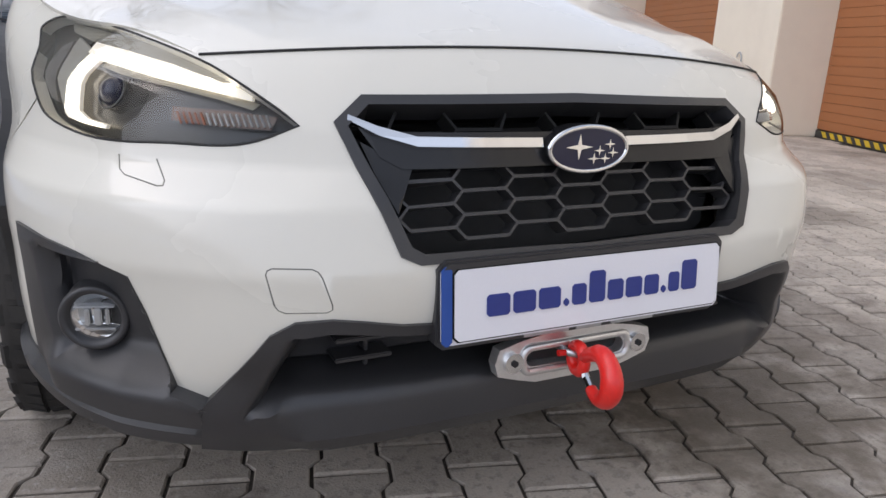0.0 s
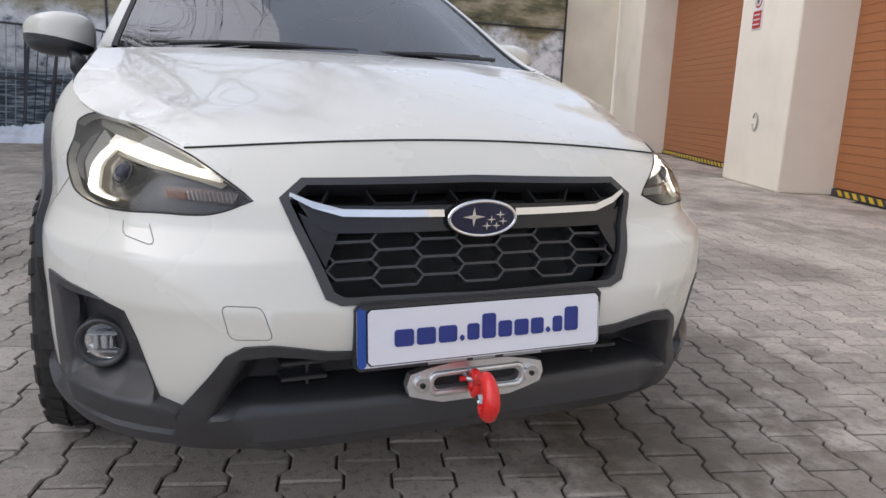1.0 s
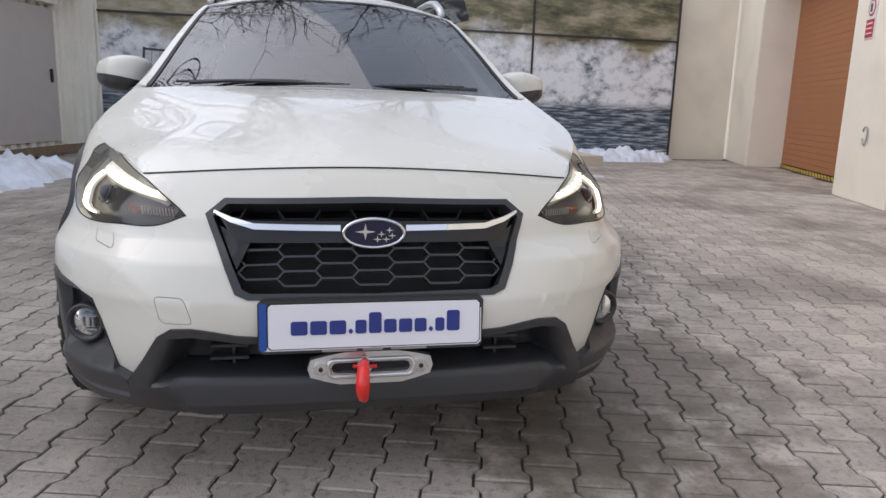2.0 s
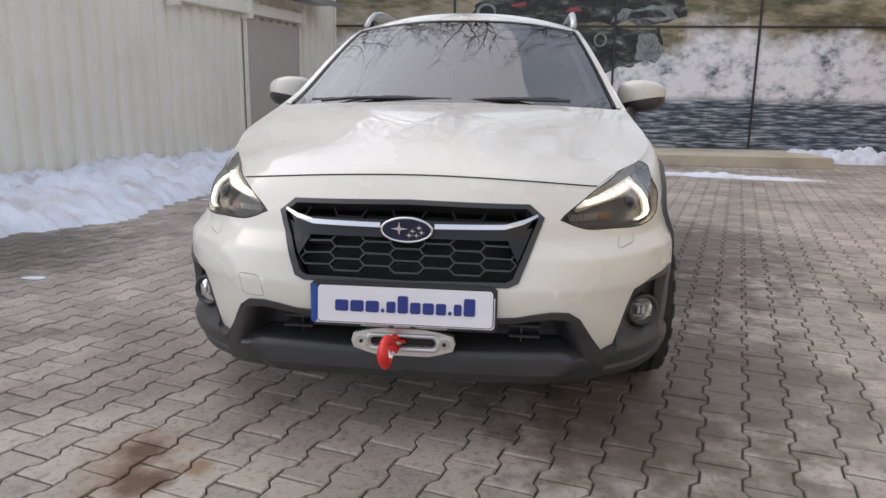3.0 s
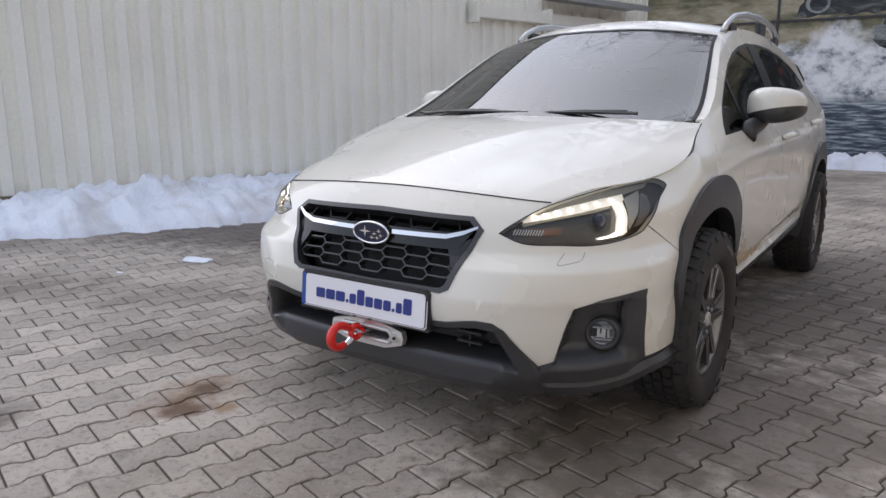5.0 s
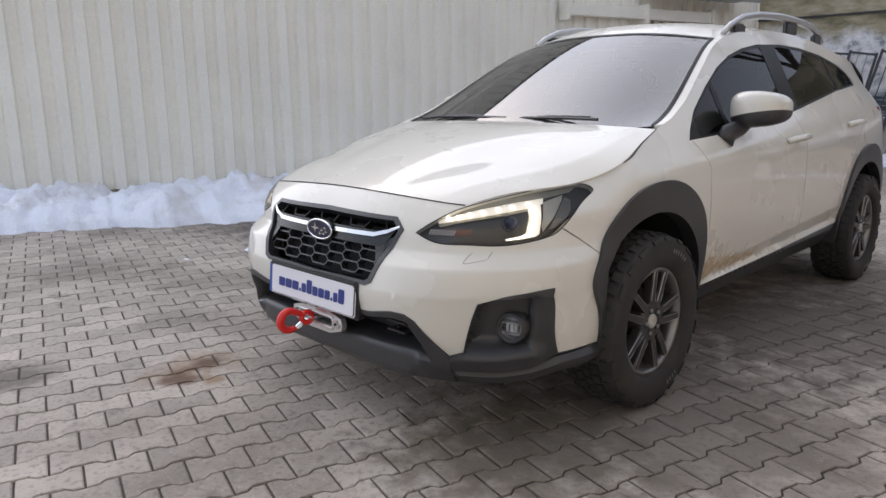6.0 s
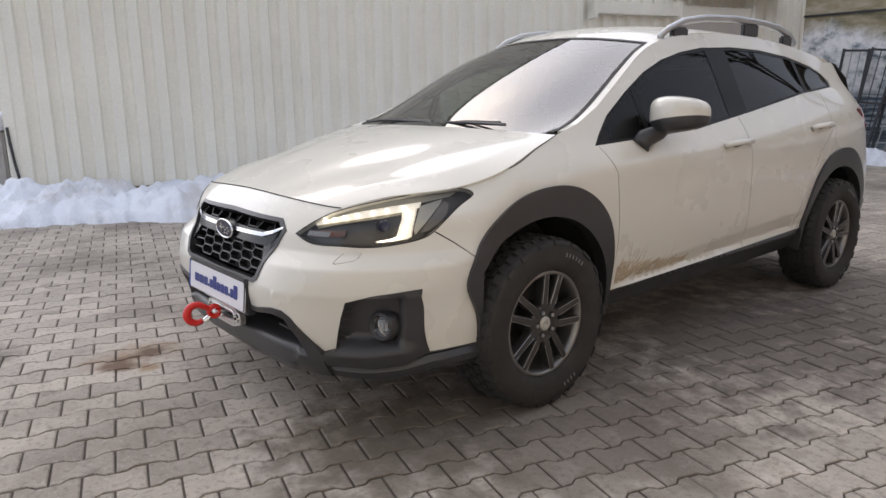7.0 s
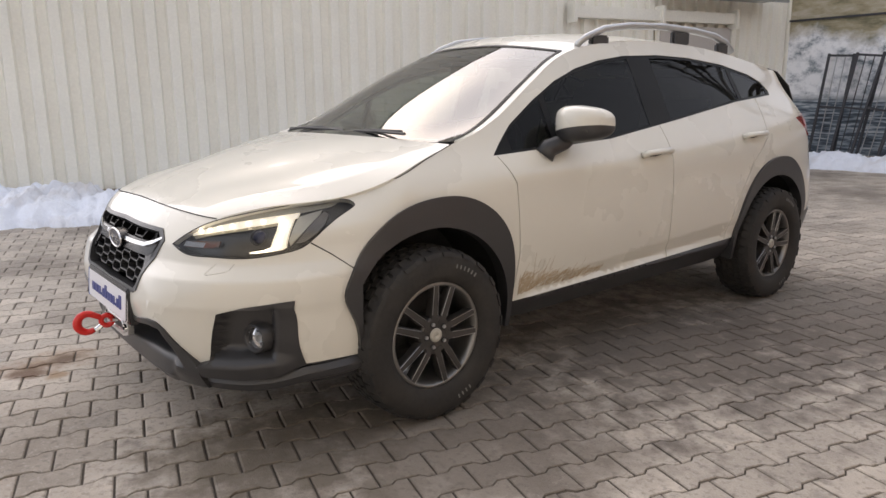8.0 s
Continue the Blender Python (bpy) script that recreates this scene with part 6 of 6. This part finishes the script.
# wheels
def wheel(parent, x, y, s):
    R = HUB_Z + 0.002
    bm = bmesh.new()
    prof = [(.212, .085), (.222, .104), (.25, .113), (.285, .116), (.315, .112), (.332, .102), (R - .010, .088), (R - .010, -.088), (.332, -.102), (.315, -.112), (.25, -.113), (.212, -.085)]
    lathe(bm, prof, 64)
    bmesh.ops.recalc_face_normals(bm, faces=bm.faces)
    place = Matrix.Translation((x, y, HUB_Z)) @ (Matrix.Identity(4) if s > 0 else Matrix.Rotation(math.pi, 4, "Z"))
    bmesh.ops.transform(bm, matrix=place, verts=bm.verts)
    hub = part("wheel", bm, M_RUBBER, parent, "anthracite alloy wheel with chunky all-terrain tyre", True)
    # tread blocks in five rows, the shoulders wrapping down the sidewall
    V, F = [], []
    n = 44
    for r, (cx, wx, skew) in enumerate(((-.078, .034, .3), (-.036, .030, -.5), (0.0, .028, .5), (.036, .030, -.5), (.078, .034, .3))):
        for k in range(n):
            a0 = (k + 0.5 * (r % 2)) * math.tau / n
            b = len(V)
            sh = abs(cx) > .06
            for rr in (R - .014, R):
                for dx in (-wx / 2, wx / 2):
                    for da in (-.052, .052):
                        xx = cx + dx * (1.0 if rr > R - .005 else 1.08)
                        low = (0.012 if sh and abs(cx + dx) > .09 and rr > R - .005 else 0)
                        ang = a0 + da + skew * dx
                        V.append(place @ Vector((xx, (rr - low) * math.cos(ang), (rr - low) * math.sin(ang))))
            F += [tuple(b + i for i in q) for q in ((4, 5, 7, 6), (0, 1, 5, 4), (2, 6, 7, 3), (0, 4, 6, 2), (1, 3, 7, 5))]
    for side in (1, -1):
        for k in range(22):
            a0 = k * math.tau / 22
            b = len(V)
            for rr, xx in ((.318, .111), (R - .012, .100), (.318, .117), (R - .012, .109)):
                for da in (-.085, .085):
                    ang = a0 + da * (1.0 if k % 2 else 0.75)
                    V.append(place @ Vector((side * xx, rr * math.cos(ang), rr * math.sin(ang))))
            F += [tuple(b + i for i in q) for q in ((4, 5, 7, 6), (0, 1, 5, 4), (2, 6, 7, 3), (0, 4, 6, 2), (1, 3, 7, 5))]
    me = bpy.data.meshes.new("tread")
    me.from_pydata(V, [], F)
    me.materials.append(M_RUBBER)
    tr = new("tread", me)
    tr.parent = hub
    tagged(tr, "deep all-terrain tread blocks")
    # rim
    bm = lathe(bmesh.new(), [(.214, .088), (.206, .094), (.198, .088), (.190, .060), (.186, -.08), (.20, -.09)], 64)
    bmesh.ops.transform(bm, matrix=place, verts=bm.verts)
    part("rim", bm, M_BARREL, hub, "grey rim barrel", True)
    bm = lathe(bmesh.new(), [(.001, -.02), (.13, -.02), (.15, -.03), (.15, -.05)], 40)
    bmesh.ops.transform(bm, matrix=place, verts=bm.verts)
    part("brake_disc", bm, M_DARK, hub, "dark brake disc", True)
    for k in range(5):
        for e in (-1, 1):
            a = math.tau * k / 5 + 0.10
            bm = bmesh.new()
            d = Vector((0, math.cos(a), math.sin(a)))
            t = Vector((0, -math.sin(a), math.cos(a)))
            rows = []
            for r, off, wd, xx in ((.050, .018, .019, .084), (.075, .023, .0165, .087), (.13, .031, .0140, .090), (.199, .041, .0145, .090)):
                c = d * r + t * (off * e)
                rows.append([bm.verts.new(c + t * q + Vector((xx - h, 0, 0))) for q, h in ((-wd, .007), (-wd * .8, 0), (wd * .8, 0), (wd, .007), (wd, .04), (-wd, .04))])
            for p, q in zip(rows, rows[1:]):
                for i in range(6):
                    bm.faces.new((p[i], p[(i + 1) % 6], q[(i + 1) % 6], q[i]))
            bm.faces.new(rows[0][::-1])
            bm.faces.new(rows[-1])
            bmesh.ops.recalc_face_normals(bm, faces=bm.faces)
            bmesh.ops.transform(bm, matrix=place, verts=bm.verts)
            part("spoke", bm, M_ALLOY, hub)
            for q in (-1, 1):
                c0, c1 = d * .08 + t * (.0235 * e + .0135 * q), d * .195 + t * (.041 * e + .0112 * q)
                bm = tube(bmesh.new(), [c0 + Vector((.0872, 0, 0)), c1 + Vector((.0898, 0, 0))], .0013, 5)
                bmesh.ops.transform(bm, matrix=place, verts=bm.verts)
                part("spoke_edge", bm, M_CUT, hub, "machined bright spoke edge")
    bm = lathe(bmesh.new(), [(.001, .080), (.056, .082), (.068, .086), (.076, .082), (.080, .066), (.080, .0)], 40)
    bmesh.ops.transform(bm, matrix=place, verts=bm.verts)
    part("hub", bm, M_ALLOY, hub, "", True)
    bm = lathe(bmesh.new(), [(.001, .086), (.004, .086), (.006, .090), (.024, .090), (.028, .086), (.029, .076)], 32)
    bmesh.ops.transform(bm, matrix=place, verts=bm.verts)
    part("centre_cap", bm, M_REFLECTOR, hub, "grey flat centre cap", True)
    for k in range(5):
        a = math.tau * (k + 0.42) / 5 + 0.10
        m = place @ Matrix.Translation((.0825, .048 * math.cos(a), .048 * math.sin(a))) @ Matrix.Rotation(radians(90), 4, "Y")
        bm = bmesh.new()
        bmesh.ops.create_cone(bm, cap_ends=True, segments=20, radius1=.013, radius2=.013, depth=.003, matrix=m)
        nut = part("lug_recess", bm, M_DARK, hub)
        bm = bmesh.new()
        bmesh.ops.create_cone(bm, cap_ends=True, segments=6, radius1=.009, radius2=.0075, depth=.016, matrix=m)
        part("lug_nut", bm, M_ZINC, nut)
    # raised sidewall lettering as plain bars
    for a0, cnt in ((-1.25, 4), (0.9, 6)):
        for k in range(cnt):
            a = a0 + k * 0.075
            m = place @ Matrix.Rotation(a, 4, "X") @ Matrix.Translation((.1165, .282, 0))
            part("print_bar", box(bmesh.new(), -.001, .0012, -.008, .008, -.003, .003, 0, m), M_SIDEWALL, hub)
    return hub


for hy in (HUB_F, HUB_R):
    for s in (1, -1):
        wheel(car, s * 0.800, hy, s)

# mirrors, handles, rails, scratches
for s in (1, -1):
    bm = bmesh.new()
    bmesh.ops.create_uvsphere(bm, u_segments=32, v_segments=20, radius=1.0)
    for v in bm.verts:
        q = [math.copysign(abs(c) ** 0.62, c) for c in v.co]
        v.co = (q[0] * 0.120, q[1] * 0.090 * (1 if q[1] < 0 else 0.75), q[2] * 0.079)
        v.co.y += 0.25 * max(v.co.x, 0) + 0.03 * (v.co.x / 0.115) ** 2
        v.co.z *= 1 - 0.18 * max(v.co.x, 0) / 0.115
    top_bm = bm.copy()
    bmesh.ops.bisect_plane(top_bm, geom=top_bm.verts[:] + top_bm.edges[:] + top_bm.faces[:], plane_co=(0, 0, -.022), plane_no=(-.18, .1, 1), clear_inner=True)
    bmesh.ops.bisect_plane(bm, geom=bm.verts[:] + bm.edges[:] + bm.faces[:], plane_co=(0, 0, -.022), plane_no=(-.18, .1, 1), clear_outer=True)
    place = Matrix.Translation((s * 0.912, 1.742, 1.132)) @ Matrix.Diagonal((s, 1, 1, 1))
    for b in (bm, top_bm):
        bmesh.ops.transform(b, matrix=place, verts=b.verts)
        if s < 0:
            bmesh.ops.reverse_faces(b, faces=b.faces)
    mir = part("mirror", top_bm, M_PAINT, car, "white door mirror with black lower shell", True)
    part("mirror_shell", bm, M_BLACK, mir, "black lower shell", True)
    part("mirror_glass", box(bmesh.new(), *sorted((s * .83, s * .995)), 1.845, 1.852, 1.085, 1.175, .003), M_CHROME, mir, "mirror glass")
    foot = [side_point(s, 1.60, 1.0, 0.0), side_point(s, 1.63, 1.02, .02), Vector((s * .86, 1.70, 1.055)), Vector((s * .88, 1.73, 1.085))]
    part("mirror_foot", tube(bmesh.new(), foot, .04, 10, radii=[.045, .042, .036, .032], flat=0.55), M_BLACK, mir, "", True)
    part("mirror_indicator", box(bmesh.new(), *sorted((s * .93, s * 1.0)), 1.672, 1.70, 1.100, 1.112, .004), M_LENS, mir)
    for y0, z in ((2.37, .966), (3.335, 1.014)):
        pts = [side_point(s, y0 - .115, z - .004, .004), side_point(s, y0 - .09, z - .002, .032), side_point(s, y0, z, .040), side_point(s, y0 + .09, z + .003, .036), side_point(s, y0 + .115, z + .004, .004)]
        part("door_handle", tube(bmesh.new(), pts, .017, 10, flat=0.75), M_PAINT, car, "white door handle", True)
        part("handle_cup", tube(bmesh.new(), [side_point(s, y0 - .05, z - .010, -.001), side_point(s, y0, z - .008, .001), side_point(s, y0 + .05, z - .006, -.001)], .004, 8, radii=[.001, .005, .001]), M_DARK, car, "", True)
    rail = [(.575, 2.10, 1.495), (.575, 2.17, 1.535), (.575, 2.30, 1.578), (.58, 2.5, 1.603), (.58, 2.8, 1.613), (.575, 3.1, 1.606), (.57, 3.33, 1.588), (.56, 3.48, 1.555), (.55, 3.57, 1.505)]
    rr = part("roof_rail", tube(bmesh.new(), [(s * a, b, c) for a, b, c in rail], .021, 10, flat=0.7), M_SILVER, car, "satin silver roof rail with black feet", True)
    for y0, y1, z0, z1 in ((2.20, 2.34, 1.49, 1.548), (2.90, 3.06, 1.52, 1.600), (3.36, 3.48, 1.47, 1.548)):
        part("rail_foot", box(bmesh.new(), *sorted((s * .555, s * .585)), y0, y1, z0, z1, .01), M_BLACK, rr)
rng = random.Random(7)
bm = bmesh.new()
for k in range(420):
    y0 = 1.435 + 0.55 * rng.random() ** 1.6
    f = 1 - (y0 - 1.43) / 0.6
    z0 = rng.uniform(.405, .425 + 0.055 * f) + 0.02 * (y0 - 1.43)
    dy, dz = rng.uniform(-.01, .05), rng.uniform(.008, .03) * (0.5 + f) * (3.0 if rng.random() < 0.06 else 1)
    pts = [side_point(1, y0 + t * dy + 0.01 * t * t, z0 + t * dz, .0003) for t in (0, .5, 1)]
    tube(bm, pts, rng.uniform(.0005, .0016) * (0.5 if dz > .04 else 1), 4)
tagged(part("mud_splash", bm, M_MUD, car, "brown mud scratched low on the door"), kind="stuff")

# dark gaps round the hood
part("hood_gap", tube(bmesh.new(), [(x, y - 0.001, z + 0.001) for x, y, z in [(-p[0], p[1], p[2]) for p in front_edge[:0:-1]] + front_edge], 0.0022, 6), M_DARK, car)
for s in (1, -1):
    part("hood_gap", tube(bmesh.new(), [side_point(s, y, z, 0.0005) for y, z in dense(HOOD_EDGE[2:], 0.04, False)], 0.002, 6), M_DARK, car)


# ---------------------------------------------------------------- paving of interlocking I-shaped stones
PAVE_A = radians(-15.6)
PAVE_O = Vector((-0.12, 0.43, 0))
COL, LEN = 0.1435, 0.2015


def paver_outline(gap=0.0040):
    """Half-width along the stone's length: wide at both ends, narrow in the middle."""
    wide, slim, L = 0.0825 - gap, 0.061 - gap, LEN / 2 - gap
    return [(-wide, -L), (wide, -L), (wide, -L + 0.034), (slim, -0.038), (slim, 0.038), (wide, L - 0.034), (wide, L), (-wide, L), (-wide, L - 0.034), (-slim, 0.038), (-slim, -0.038), (-wide, -L + 0.034)]


def paver_mesh(bm, ox=0.0, oy=0.0, c=1.0, s=0.0, tilt=(0, 0, 0)):
    o = paver_outline()
    top, rim, low = [], [], []
    for x, y in o:
        k = 1 - 0.0045 / 0.08
        for lst, f, z in ((top, k, 0.0), (rim, 1.0, -0.0035), (low, 1.0, -0.03)):
            px, py = x * f, y * f
            lst.append(bm.verts.new((ox + c * px - s * py, oy + s * px + c * py, z + tilt[0] + tilt[1] * px + tilt[2] * py)))
    bm.faces.new(top)
    n = len(o)
    for i in range(n):
        j = (i + 1) % n
        bm.faces.new((rim[i], rim[j], top[j], top[i]))
        bm.faces.new((low[i], low[j], rim[j], rim[i]))


def paving():
    rng = random.Random(4)
    c, s = math.cos(PAVE_A), math.sin(PAVE_A)
    bm = bmesh.new()
    paver_mesh(bm)
    stone = bpy.data.meshes.new("paver")
    bm.to_mesh(stone)
    bm.free()
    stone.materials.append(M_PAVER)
    pavement = thing("pavement", "grey interlocking concrete pavers with dark sand joints, stained, damp and painted with the car's shade", "pavement", kind="structure")
    V, F, near = [], [], 0
    o = paver_outline()
    n = len(o)
    for i in range(-62, 92):
        for j in range(-48, 86):
            lx, ly = i * COL, j * LEN + (0 if i % 2 else LEN / 2)
            x, y = PAVE_O.x + c * lx - s * ly, PAVE_O.y + s * lx + c * ly
            p = Vector((x, y, 0))
            if y > 13.0 or y < -5.5 or x > 11.5 or (p - HALL_O).dot(HALL_N) < 0.02 and y > 0.2 or x < -7.6 or (p - GAR_O).dot(-GAR_N) > 0.6:
                continue
            tilt = (rng.uniform(-0.0022, 0.0012), rng.uniform(-0.012, 0.012), rng.uniform(-0.012, 0.012))
            if near < 300 and abs(x - 0.75) < 1.75 and -1.0 < y < 0.95 and not (abs(x) < 0.6 and y > 0.5):
                ob = new("paver", stone)
                ob.parent = pavement
                ob.matrix_basis = pose(x, y, tilt[0], math.degrees(tilt[2]), -math.degrees(tilt[1]), math.degrees(PAVE_A))
                near += 1
                continue
            b = len(V)
            for f, z in ((0.944, 0.0), (1.0, -0.0035), (1.0, -0.03)):
                for px, py in o:
                    px, py = px * f, py * f
                    V.append((x + c * px - s * py, y + s * px + c * py, z + tilt[0] + tilt[1] * px + tilt[2] * py))
            F.append(tuple(range(b, b + n)))
            for k in range(n):
                m = (k + 1) % n
                F.append((b + n + k, b + n + m, b + m, b + k))
                F.append((b + 2 * n + k, b + 2 * n + m, b + n + m, b + n + k))
    me = bpy.data.meshes.new("paving_field")
    me.from_pydata(V, [], F)
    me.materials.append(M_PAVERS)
    ob = new("paving_field", me)
    ob.parent = pavement
    tagged(ob, "field of grey interlocking concrete pavers", kind="stuff")


paving()
